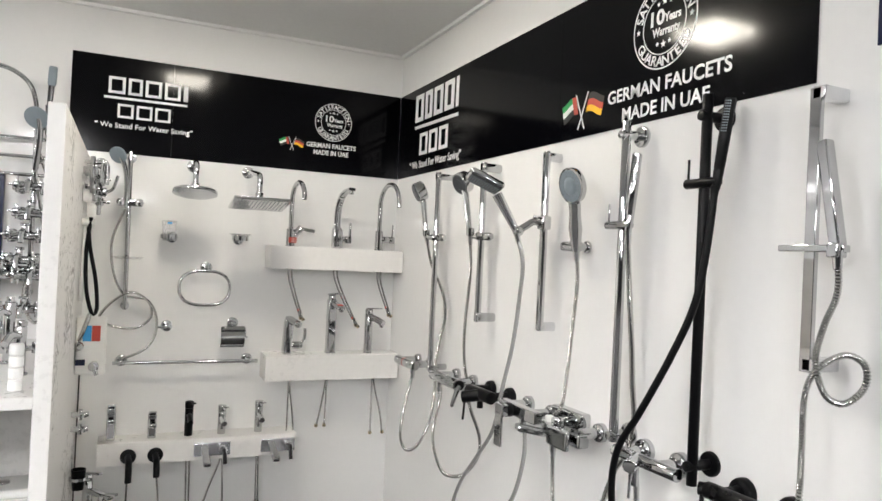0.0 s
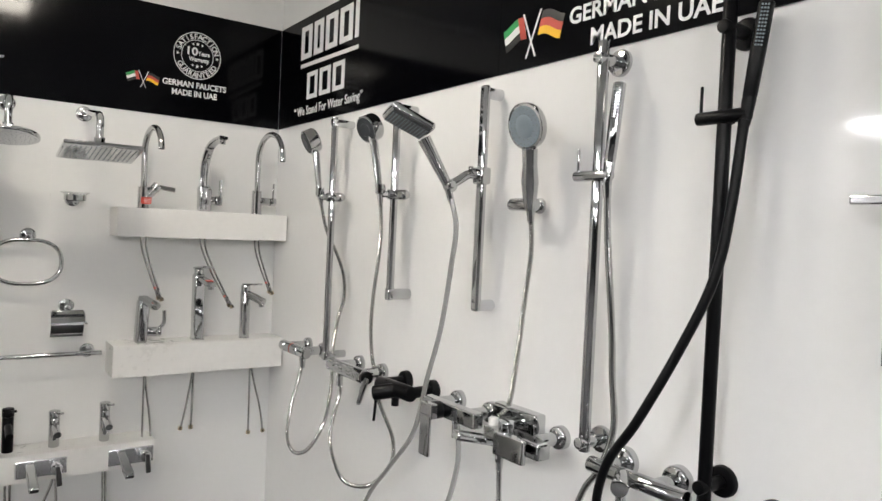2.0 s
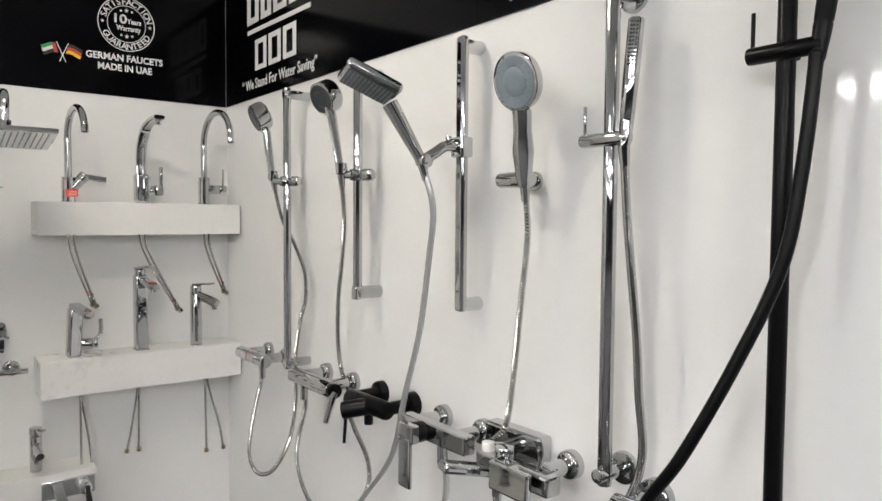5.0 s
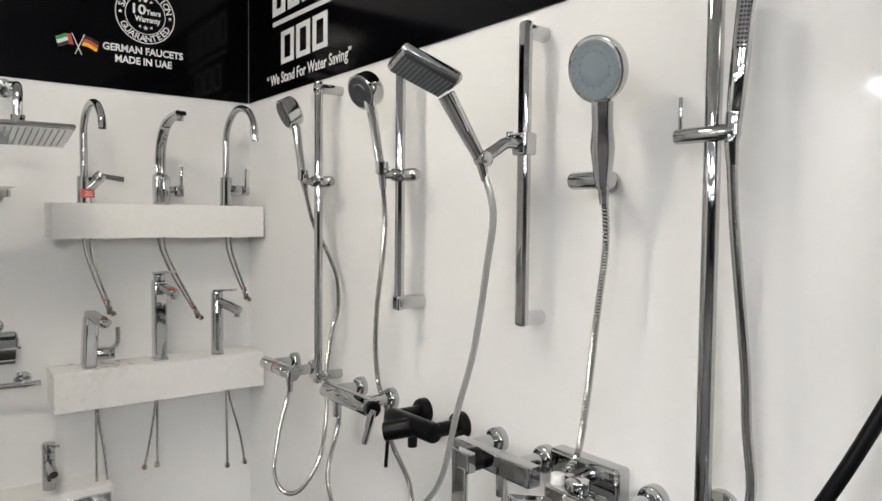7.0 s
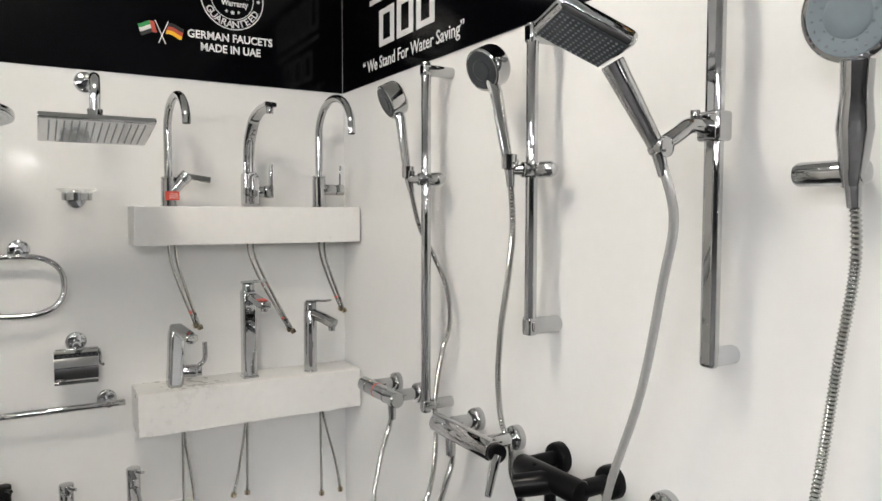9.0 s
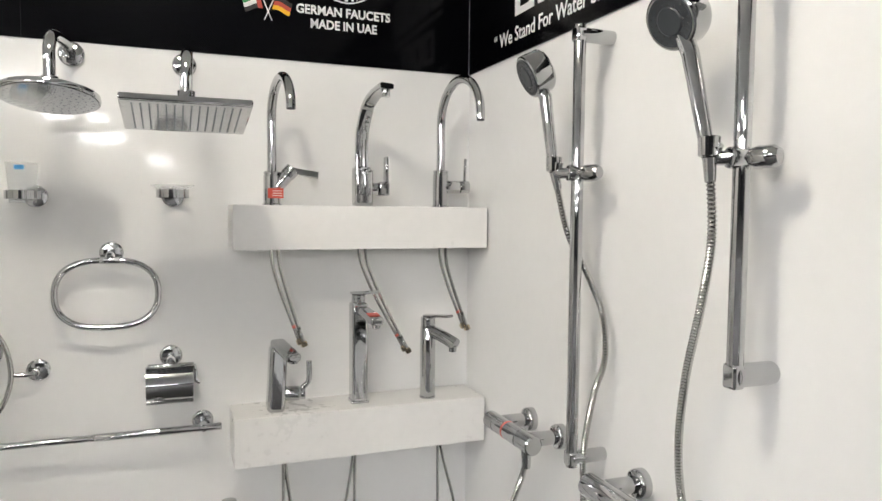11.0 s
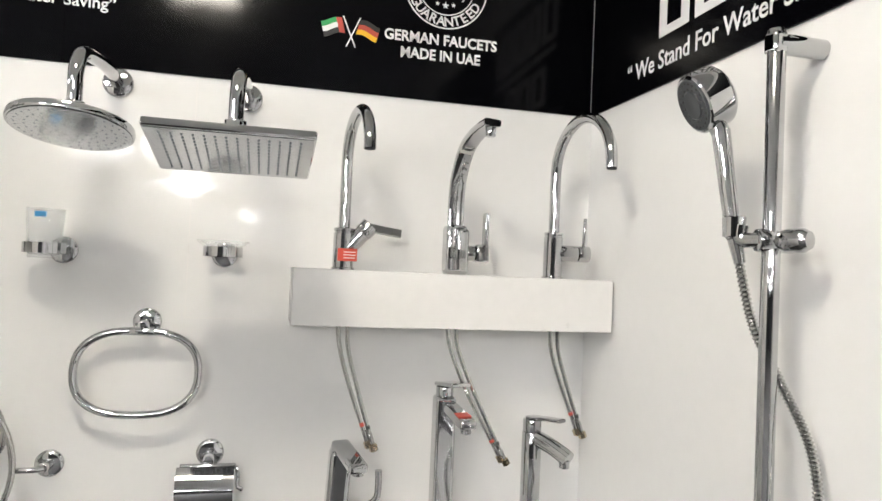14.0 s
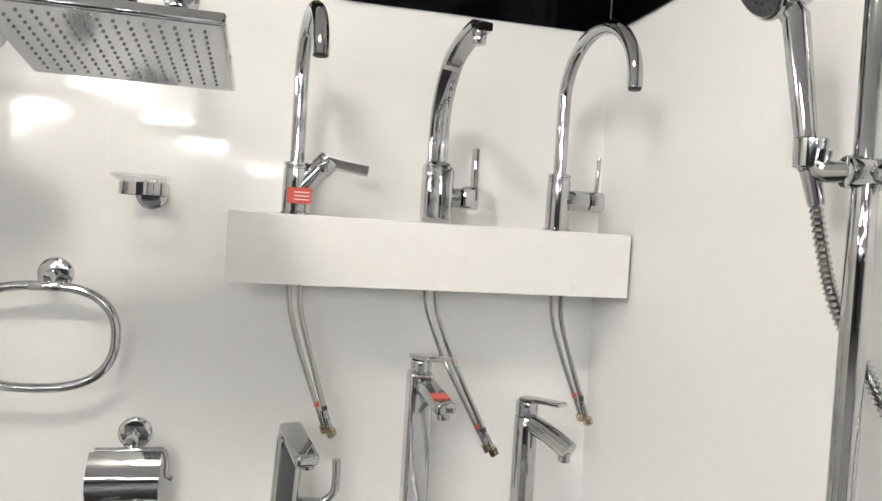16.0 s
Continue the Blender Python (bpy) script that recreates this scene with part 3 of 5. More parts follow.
def plate_mixer(x0, x1, z0, z1):
    y = -0.155
    e = thing("wall_mixer", (x0, y, z0), "chrome concealed basin mixer on a square plate", "wall tap", "plate mixers on the shelf front")
    part("plate", shape((span, (x0, y - 0.008, z0), (x1, y, z1), 0.004)), PLATE, e)
    w, h = x1 - x0, z1 - z0
    part("spout", shape((box, (x0 + w * 0.28, y - 0.09, z0 + h * 0.40), (0.034, 0.17, 0.020), 0.006, Euler((radians(14), 0, 0)).to_matrix(), 3)), CHROME, e)
    part("valve", shape((rod, (x0 + w * 0.76, y, z0 + h * 0.55), (x0 + w * 0.76, y - 0.06, z0 + h * 0.55), 0.021)), CHROME, e)
    part("lever", shape((box, (x0 + w * 0.80, y - 0.065, z0 + h * 0.20), (0.020, 0.012, 0.085), 0.004, Euler((radians(12), radians(-6), 0)).to_matrix())), CHROME, e)


plate_mixer(-1.020, -0.850, 0.508, 0.572)
plate_mixer(-0.708, -0.540, 0.508, 0.572)
for hx, dx in ((-1.300, 0.0), (-1.180, 0.022), (-1.045, 0.006), (-1.030, 0.004), (-0.882, -0.085), (-0.880, 0.01), (-0.716, 0.004), (-0.706, 0.006)):
    e = thing("feed_hose", (hx, -0.10, 0.491), "braided steel feed hose hanging below the shelf", "hose", "feed hoses under the shelf")
    tap_hose(e, [(hx, -0.10, 0.502), (hx + dx * 0.2, -0.10, 0.44), (hx + dx * 0.6, -0.10, 0.35), (hx + dx, -0.10, 0.245)])


# ---- accessories on the back wall ----
def rosette(bm, x, z, r=0.026, y=0.0, h=0.009):
    lathe(bm, (x, y, z), (0, -1, 0), [(0, 0), (0, r), (h * 0.6, r), (h * 0.85, r - 0.002), (h, r - 0.006), (h, 0)], 28)


ring = thing("towel_ring", (-0.990, 0, 1.397), "oval chrome towel ring hanging on the white wall", "towel ring")
part("rosette", shape((rosette, -0.988, 1.397, 0.028)), CHROME, ring)
part("bracket", shape((rod, (-0.988, -0.012, 1.397), (-0.988, -0.058, 1.390), 0.011), (rod, (-1.012, -0.054, 1.381), (-0.966, -0.054, 1.381), 0.0085)), CHROME, ring)
pts = []
for i in range(28):
    a = i * math.tau / 28
    c, s = math.cos(a), math.sin(a)
    pts.append((-0.995 + math.copysign(abs(c) ** 0.75, c) * 0.117, -0.054 + 0.006 * s, 1.298 + math.copysign(abs(s) ** 0.85, s) * 0.083))
part("ring", shape((tube, pts, 0.0080, 12, 0.006, 0, True)), CHROME, ring)

hook = thing("robe_hook", (-1.157, 0, 1.108), "round chrome robe hook on the white wall", "hook")
part("rosette", shape((rosette, -1.157, 1.108, 0.027)), CHROME, hook)
part("pin", shape((rod, (-1.157, -0.010, 1.108), (-1.160, -0.042, 1.108), 0.010), (tube, [(-1.158, -0.040, 1.108), (-1.175, -0.048, 1.107), (-1.205, -0.052, 1.108)], 0.006, 10, 0.006)), CHROME, hook)

paper = thing("toilet_roll_holder", (-0.850, 0, 1.122), "chrome toilet roll holder with a curved cover flap", "paper holder")
part("rosette", shape((rosette, -0.850, 1.124, 0.028)), CHROME, paper)
part("bracket", shape((rod, (-0.850, -0.012, 1.122), (-0.850, -0.045, 1.116), 0.011), (rod, (-0.905, -0.046, 1.106), (-0.795, -0.046, 1.106), 0.006)), CHROME, paper)
bm = bmesh.new()
cols = []
for i in range(13):
    a = i / 12
    py, pz = -0.050 - 0.034 * math.sin(0.25 + a * 2.6), 1.108 - 0.098 * a
    cols.append([bm.verts.new((px, py + dy, pz)) for px, dy in ((-0.910, 0), (-0.797, 0), (-0.797, 0.0025), (-0.910, 0.0025))])
for p, q in zip(cols, cols[1:]):
    for j in range(4):
        bm.faces.new((p[j], p[(j + 1) % 4], q[(j + 1) % 4], q[j]))
bm.faces.new(cols[0])
bm.faces.new(cols[-1][::-1])
part("cover", bm, CHROME, paper, "polished mirror-like flap")
part("arm", shape((tube, [(-0.795, -0.046, 1.106), (-0.790, -0.046, 1.085), (-0.790, -0.046, 1.062), (-0.780, -0.046, 1.056)], 0.0045, 8, 0.006)), CHROME, paper)

soap = thing("soap_dish", (-0.841, 0, 1.545), "clear glass soap dish in a chrome wall holder", "soap dish")
part("rosette", shape((rosette, -0.841, 1.543, 0.027)), CHROME, soap)
part("holder", shape((rod, (-0.841, -0.012, 1.545), (-0.841, -0.040, 1.548), 0.009), (lambda b: lathe(b, (-0.841, -0.075, 1.538), (0, 0, 1), [(0, 0.036), (0, 0.039), (0.020, 0.039), (0.020, 0.036), (0, 0.036)], 32),)), CHROME, soap)
part("dish", shape((lambda b: lathe(b, (-0.841, -0.075, 1.546), (0, 0, 1), [(0, 0), (0, 0.030), (0.012, 0.036), (0.022, 0.052), (0.024, 0.0525), (0.024, 0.050), (0.015, 0.034), (0.004, 0.028), (0.004, 0)], 40),)), GLASS, soap, "clear glass dish")

cup = thing("tumbler_holder", (-1.154, 0, 1.540), "clear glass tumbler in a chrome wall holder", "tumbler")
part("rosette", shape((rosette, -1.154, 1.538, 0.027)), CHROME, cup)
part("holder", shape((rod, (-1.154, -0.012, 1.540), (-1.160, -0.045, 1.542), 0.009), (lambda b: lathe(b, (-1.170, -0.074, 1.530), (0, 0, 1), [(0, 0.035), (0, 0.038), (0.020, 0.038), (0.020, 0.035), (0, 0.035)], 32),)), CHROME, cup)
part("glass", shape((lambda b: lathe(b, (-1.170, -0.074, 1.520), (0, 0, 1), [(0, 0), (0, 0.028), (0.095, 0.0345), (0.095, 0.0325), (0.006, 0.0262), (0.006, 0)], 40),)), GLASS, cup, "clear drinking glass")
part("label", shape((span, (-1.180, -0.1085, 1.598), (-1.160, -0.1075, 1.608), 0.0002)), BLUE, cup, "tiny blue sticker")

bar = thing("towel_bar", (-1.05, 0, 0.942), "long straight chrome towel bar on the white wall", "towel bar")
for bx in (-1.349, -0.772):
    part("rosette", shape((rosette, bx, 0.944, 0.027)), CHROME, bar)
    part("bracket", shape((rod, (bx, -0.012, 0.944), (bx, -0.075, 0.942), 0.010)), CHROME, bar)
part("rail", shape((rod, (-1.386, -0.068, 0.942), (-1.03, -0.068, 0.942), 0.0085), (rod, (-1.03, -0.068, 0.942), (-0.728, -0.068, 0.942), 0.0095)), CHROME, bar)


# ---- overhead showers ----
def nozzles(bm, places, n=6):
    for (px, py, pz), ax in places:
        lathe(bm, (px, py, pz), ax, [(0, 0.0021), (0.0012, 0.0018), (0.0012, 0)], n)


over = thing("overhead_shower", (-1.070, 0, 1.892), "round chrome rain shower head on a bent wall arm", "shower head")
part("rosette", shape((rosette, -1.070, 1.888, 0.030, 0.0, 0.012)), CHROME, over)
part("arm", shape((tube, [(-1.070, -0.005, 1.888), (-1.071, -0.10, 1.893), (-1.074, -0.21, 1.884), (-1.077, -0.262, 1.872), (-1.079, -0.282, 1.842), (-1.079, -0.283, 1.80), (-1.079, -0.283, 1.765)], 0.0125, 16, 0.008)), CHROME, over)
part("collar", shape((rod, (-1.079, -0.283, 1.785), (-1.079, -0.283, 1.760), 0.017)), CHROME, over)
part("plate", shape((lambda b: lathe(b, (-1.079, -0.283, 1.760), (-0.03, -0.20, -1), [(0, 0), (0, 0.028), (0.008, 0.088), (0.012, 0.097), (0.020, 0.0985), (0.024, 0.097), (0.024, 0)], 64),)), CHROME, over)
ax = Vector((-0.03, -0.20, -1)).normalized()
u0, v0, _ = basis(ax)
cen = Vector((-1.079, -0.283, 1.760)) + ax * 0.0248
places = [(cen + (u0 * math.cos(a) + v0 * math.sin(a)) * q, ax) for q, k in ((0.024, 8), (0.039, 14), (0.054, 20), (0.069, 26), (0.084, 32)) for a in [i * math.tau / k + q * 9 for i in range(k)]]
tagged(part("nozzles", shape((nozzles, places)), SOFT, over, "small dark rubber nozzles"), kind="stuff")
part("face", shape((lambda b: lathe(b, cen, ax, [(0, 0), (0, 0.0935), (0.0008, 0.093), (0.0008, 0)], 64),)), FACE, over)

sq = thing("overhead_shower", (-0.813, 0, 1.905), "square chrome rain shower head on a bent wall arm", "shower head")
part("rosette", shape((rosette, -0.809, 1.882, 0.030, 0.0, 0.012)), CHROME, sq)
part("arm", shape((tube, [(-0.809, -0.005, 1.882), (-0.809, -0.12, 1.873), (-0.808, -0.30, 1.848), (-0.811, -0.372, 1.834), (-0.812, -0.394, 1.806), (-0.813, -0.396, 1.77), (-0.813, -0.396, 1.725)], 0.0125, 16, 0.008)), CHROME, sq)
part("collar", shape((rod, (-0.813, -0.396, 1.755), (-0.813, -0.396, 1.706), 0.018)), CHROME, sq)
tilt = Euler((radians(-10), 0, 0)).to_matrix()
cs = Vector((-0.813, -0.412, 1.704))
part("plate", shape((box, cs, (0.247, 0.205, 0.014), 0.003, tilt)), CHROME, sq)
part("face", shape((box, cs + tilt @ Vector((0, 0, -0.0075)), (0.238, 0.196, 0.001), 0.0002, tilt)), FACE, sq)
places = [(cs + tilt @ Vector((-0.1005 + i * 0.0155, -0.080 + j * 0.0145, -0.0082)), tilt @ Vector((0, 0, -1))) for i in range(14) for j in range(12)]
tagged(part("nozzles", shape((nozzles, places)), SOFT, sq, "rows of small dark rubber nozzles"), kind="stuff")

# riser rail on the back wall
rail = thing("shower_rail", (-1.345, 0, 1.19), "chrome riser rail with hand shower and coiled hose", "shower set")
part("bar", shape((rod, (-1.345, -0.060, 1.190), (-1.352, -0.060, 1.925), 0.0105)), CHROME, rail)
for rz in (1.205, 1.900):
    part("bracket", shape((rod, (-1.346, 0, rz), (-1.346, -0.060, rz), 0.011), (rod, (-1.346, 0, rz), (-1.346, -0.008, rz), 0.02)), CHROME, rail)
part("slider", shape((box, (-1.345, -0.062, 1.688), (0.11, 0.03, 0.035), 0.006, None, 3), (rod, (-1.385, -0.08, 1.688), (-1.385, -0.10, 1.688), 0.018), (rod, (-1.305, -0.08, 1.688), (-1.305, -0.10, 1.688), 0.018)), CHROME, rail)
part("soap_tray", shape((lambda b: lathe(b, (-1.342, -0.085, 1.426), (0, 0, 1), [(0, 0), (0, 0.055), (0.008, 0.068), (0.010, 0.066), (0.004, 0.052), (0.004, 0)], 32),)), GLASS, rail, "clear plastic tray")
hs = part("hand_shower", shape((tube, [(-1.365, -0.090, 1.66), (-1.362, -0.098, 1.76), (-1.372, -0.105, 1.84), (-1.395, -0.115, 1.895)], 0.011, 12, 0.012)), CHROME, rail)
part("spray_head", shape((lambda b: lathe(b, (-1.398, -0.108, 1.905), (-0.45, -0.75, -0.5), [(0, 0), (0, 0.02), (0.008, 0.038), (0.018, 0.040), (0.020, 0.036), (0.020, 0)], 28),)), GREY, hs, "grey spray face")
part("hose", shape((tube, [(-1.365, -0.090, 1.655), (-1.412, -0.07, 1.51), (-1.400, -0.06, 1.36), (-1.349, -0.05, 1.258), (-1.252, -0.05, 1.235), (-1.230, -0.05, 1.156), (-1.296, -0.05, 1.103), (-1.403, -0.05, 1.114), (-1.450, -0.05, 1.152), (-1.395, -0.075, 1.23), (-1.314, -0.08, 1.272), (-1.227, -0.075, 1.209), (-1.204, -0.07, 1.104), (-1.244, -0.075, 1.012), (-1.350, -0.085, 0.962)], 0.0065, 10, 0.004, 0.0009)), STEEL, rail, "ribbed steel hose")


# ---- showers on the display wall ----
def hose(parent, pts, mat=STEEL, r=0.0076, ribs=0.0024):
    part("hose", shape((tube, pts, r, 10, 0.0028, ribs)), mat, parent, "black hose" if mat is MATT else "smooth silver hose" if mat is SILVER else "ribbed metal hose")
    a, b = Vector(pts[0]), Vector(pts[1])
    d = (b - a).normalized()
    part("hose_nut", shape((cone, a - d * 0.004, a + d * 0.034, 0.0105, 0.0082)), MATT if mat is MATT else CHROME, parent)


def wall_disc(bm, y, z, r=0.028, h=0.012, x=0.0):
    lathe(bm, (x, y, z), (-1, 0, 0), [(0, 0), (0, r), (h * 0.6, r), (h * 0.9, r - 0.002), (h, r - 0.005), (h, 0)], 32)


def hand_head(parent, c, axis, r, mat, depth=0.03, chrome=CHROME):
    """A round hand shower head with a rubber face and rings of nozzles."""
    axis = Vector(axis).normalized()
    c = Vector(c)
    h = part("head", shape((lambda b: lathe(b, c - axis * depth * 0.6, axis, [(0, 0), (0, r * (0.86 if depth > 0.04 else 0.55)), (depth * (0.10 if depth > 0.04 else 0.25), r * 0.97), (depth * (0.18 if depth > 0.04 else 0.5), r), (depth * 0.95, r), (depth, r * 0.94), (depth, 0)], 40),)), chrome, parent)
    f = c + axis * depth * 0.4
    part("spray_face", shape((lambda b: lathe(b, f, axis, [(0, 0), (0, r * 0.88), (0.002, r * 0.85), (0.001, r * 0.5), (0.003, r * 0.45), (0.003, r * 0.2), (0.002, 0)], 36),)), mat, h, "rubber spray face")
    u, v, _ = basis(axis)
    pl = [(f + axis * 0.0015 + (u * math.cos(a) + v * math.sin(a)) * r * q, axis) for q, k in ((0.25, 8), (0.55, 14), (0.75, 22)) for a in [i * math.tau / k for i in range(k)]]
    tagged(part("nozzles", shape((nozzles, pl)), SOFT if mat is GREY else NOZZLE, h), kind="stuff")


def round_rail(y, x, z0, z1, r, name, label, end_z, thick=0.014, mat=CHROME):
    e = thing(name, (0, y, z0), label, "shower set", "shower sets on the display wall")
    part("bar", shape((rod, (x, y, z0), (x, y, z1), r, 0.002, 24)), mat, e)
    for q in end_z:
        part("bracket", shape((rod, (0, y, q), (x - 0.004, y, q), thick, 0.003, 24), (box, (x - 0.002, y, q), (0.022, 0.026, thick * 2.1), 0.005, None, 3)), mat, e)
    return e


# first and second rail with small round hand showers
def small_set(y, x, z0, z1, end_z, clamp_z, foot, neck, head, face, label, path, r, thick=0.0145):
    e = round_rail(y, x, z0, z1, r, "shower_rail", label, end_z, thick)
    f, n, h = Vector(foot), Vector(neck), Vector(head)
    part("slider", shape((rod, (x + 0.034, y - 0.006, clamp_z), (x - 0.022, y + 0.004, clamp_z), 0.0165, 0.004), (tube, [(x - 0.015, y + 0.002, clamp_z), (x - 0.030, y + 0.025, clamp_z + 0.002), f + Vector((0.004, -0.01, 0.006))], 0.011, 12, 0.006), (cone, f - Vector((0, 0, 0.012)), f + Vector((0, 0, 0.018)), 0.0155, 0.0165)), CHROME, e)
    part("knob", shape((lambda b: lathe(b, (x + 0.004, y - 0.012, clamp_z), (0.35, -1, 0), [(0, 0), (0, 0.012), (0.012, 0.0165), (0.034, 0.0165), (0.042, 0.012), (0.046, 0)], 24),)), CHROME, e)
    hs = part("hand_shower", shape((lambda b: cone(b, f - Vector((0, 0, 0.014)), n, 0.0105, 0.0135),), (lambda b: cone(b, n - (n - f).normalized() * 0.006, h, 0.0135, 0.014),)), CHROME, e)
    hand_head(hs, h + Vector((-0.004, 0.0, 0.008)), face, 0.045, DARKFACE, 0.046)
    hose(e, path)
    return e


small_set(-0.735, -0.078, 0.985, 1.886, (1.866, 1.004), 1.590, (-0.112, -0.700, 1.606), (-0.123, -0.678, 1.752), (-0.136, -0.662, 1.788), (-0.82, 0.14, -0.42),
          "chrome shower rail with a small round hand shower",
          [(-0.111, -0.702, 1.590), (-0.085, -0.712, 1.470), (-0.055, -0.733, 1.395), (-0.040, -0.776, 1.310), (-0.040, -0.790, 1.220), (-0.050, -0.768, 1.140), (-0.055, -0.743, 1.013), (-0.055, -0.745, 0.881), (-0.06, -0.705, 0.735), (-0.07, -0.595, 0.607), (-0.075, -0.475, 0.566), (-0.080, -0.415, 0.621), (-0.085, -0.468, 0.771), (-0.090, -0.545, 0.902), (-0.094, -0.572, 0.965)], 0.0125)
small_set(-1.165, -0.072, 1.262, 1.886, (1.866, 1.272), 1.592, (-0.110, -1.140, 1.606), (-0.116, -1.100, 1.755), (-0.122, -1.082, 1.798), (-0.82, -0.15, -0.38),
          "chrome shower rail with a small black-faced hand shower",
          [(-0.110, -1.142, 1.590), (-0.10, -1.140, 1.476), (-0.088, -1.108, 1.366), (-0.075, -1.065, 1.251), (-0.062, -1.037, 1.133), (-0.045, -1.028, 1.031), (-0.032, -1.045, 0.975), (-0.05, -1.075, 0.930), (-0.06, -1.125, 0.890), (-0.06, -1.203, 0.809), (-0.06, -1.191, 0.719), (-0.06, -1.057, 0.612), (-0.06, -0.871, 0.578), (-0.07, -0.783, 0.701), (-0.09, -0.885, 0.90), (-0.10, -0.900, 0.975)], 0.0125, 0.018)

# third rail with the large square hand shower
e = thing("shower_rail", (0, -1.592, 1.265), "flat chrome shower rail with large square hand shower", "shower set", "shower sets on the display wall")
part("bar", shape((box, (-0.056, -1.592, 1.574), (0.020, 0.029, 0.616), 0.0085, None, 4)), CHROME, e)
for q in (1.282, 1.862):
    part("bracket", shape((rod, (0, -1.592, q), (-0.056, -1.592, q), 0.0155, 0.003, 24)), PLATE, e)
part("slider", shape((box, (-0.056, -1.592, 1.636), (0.034, 0.042, 0.046), 0.006, None, 3), (tube, [(-0.066, -1.585, 1.636), (-0.092, -1.578, 1.637), (-0.115, -1.573, 1.622), (-0.140, -1.566, 1.606)], 0.0125, 14, 0.006), (rod, (-0.085, -1.580, 1.645), (-0.085, -1.580, 1.660), 0.007), (rod, (-0.142, -1.580, 1.602), (-0.142, -1.552, 1.604), 0.016, 0.004)), CHROME, e)
n1, n2 = Vector((-0.148, -1.562, 1.606)), Vector((-0.212, -1.535, 1.725))
hs = part("hand_shower", shape((cone, n1, n2, 0.0125, 0.0185)), CHROME, e)
zax = Vector((-0.42, 0.02, -0.90)).normalized()
yax = (Vector((-0.55, 0.25, 0.78)) - zax * zax.dot(Vector((-0.55, 0.25, 0.78)))).normalized()
rot = Matrix((yax.cross(zax), yax, zax)).transposed()
hc = Vector((-0.252, -1.518, 1.768))
hd = part("head", shape((box, hc, (0.108, 0.128, 0.026), 0.011, rot, 4)), CHROME, hs)
part("spray_face", shape((box, hc + rot @ Vector((0, 0, 0.0135)), (0.092, 0.110, 0.003), 0.0012, rot)), DARKFACE, hd, "dark ribbed spray face")
pl = [(hc + rot @ Vector((-0.040 + i * 0.0089, -0.048 + j * 0.0089, 0.015)), zax) for i in range(10) for j in range(12)]
tagged(part("nozzles", shape((nozzles, pl)), GREY, hd), kind="stuff")
hose(e, [(-0.146, -1.566, 1.592), (-0.125, -1.578, 1.50), (-0.110, -1.545, 1.391), (-0.100, -1.495, 1.21), (-0.095, -1.430, 1.05), (-0.09, -1.365, 0.88), (-0.09, -1.24, 0.74), (-0.09, -1.119, 0.611), (-0.09, -1.057, 0.488), (-0.09, -1.139, 0.45), (-0.09, -1.319, 0.507), (-0.09, -1.506, 0.656), (-0.09, -1.585, 0.837), (-0.10, -1.590, 0.975)], SILVER, 0.0078, 0.0004)

# hand shower on a wall hook
e = thing("hand_shower", (0, -1.785, 1.555), "chrome hand shower with grey face on a wall hook", "shower set", "shower sets on the display wall")
part("hook", shape((rod, (0, -1.772, 1.556), (-0.010, -1.772, 1.556), 0.020, 0.003, 28), (rod, (-0.008, -1.772, 1.556), (-0.060, -1.780, 1.556), 0.013), (rod, (-0.070, -1.735, 1.556), (-0.070, -1.828, 1.556), 0.0165, 0.006, 28)), CHROME, e)
a, b = Vector((-0.075, -1.812, 1.540)), Vector((-0.098, -1.826, 1.690))
part("handle", shape((lambda m: lathe(m, a, b - a, [(0, 0), (0, 0.012), (0.02, 0.016), (0.07, 0.0215), (0.11, 0.0180), (0.150, 0.019), (0.155, 0)], 20),)), CHROME, e)
hand_head(e, (-0.106, -1.822, 1.742), (-0.93, -0.05, -0.25), 0.057, GREY, 0.024)
hose(e, [(-0.074, -1.812, 1.545), (-0.066, -1.814, 1.446), (-0.062, -1.794, 1.313), (-0.06, -1.774, 1.166), (-0.062, -1.755, 1.050), (-0.080, -1.738, 1.015)])


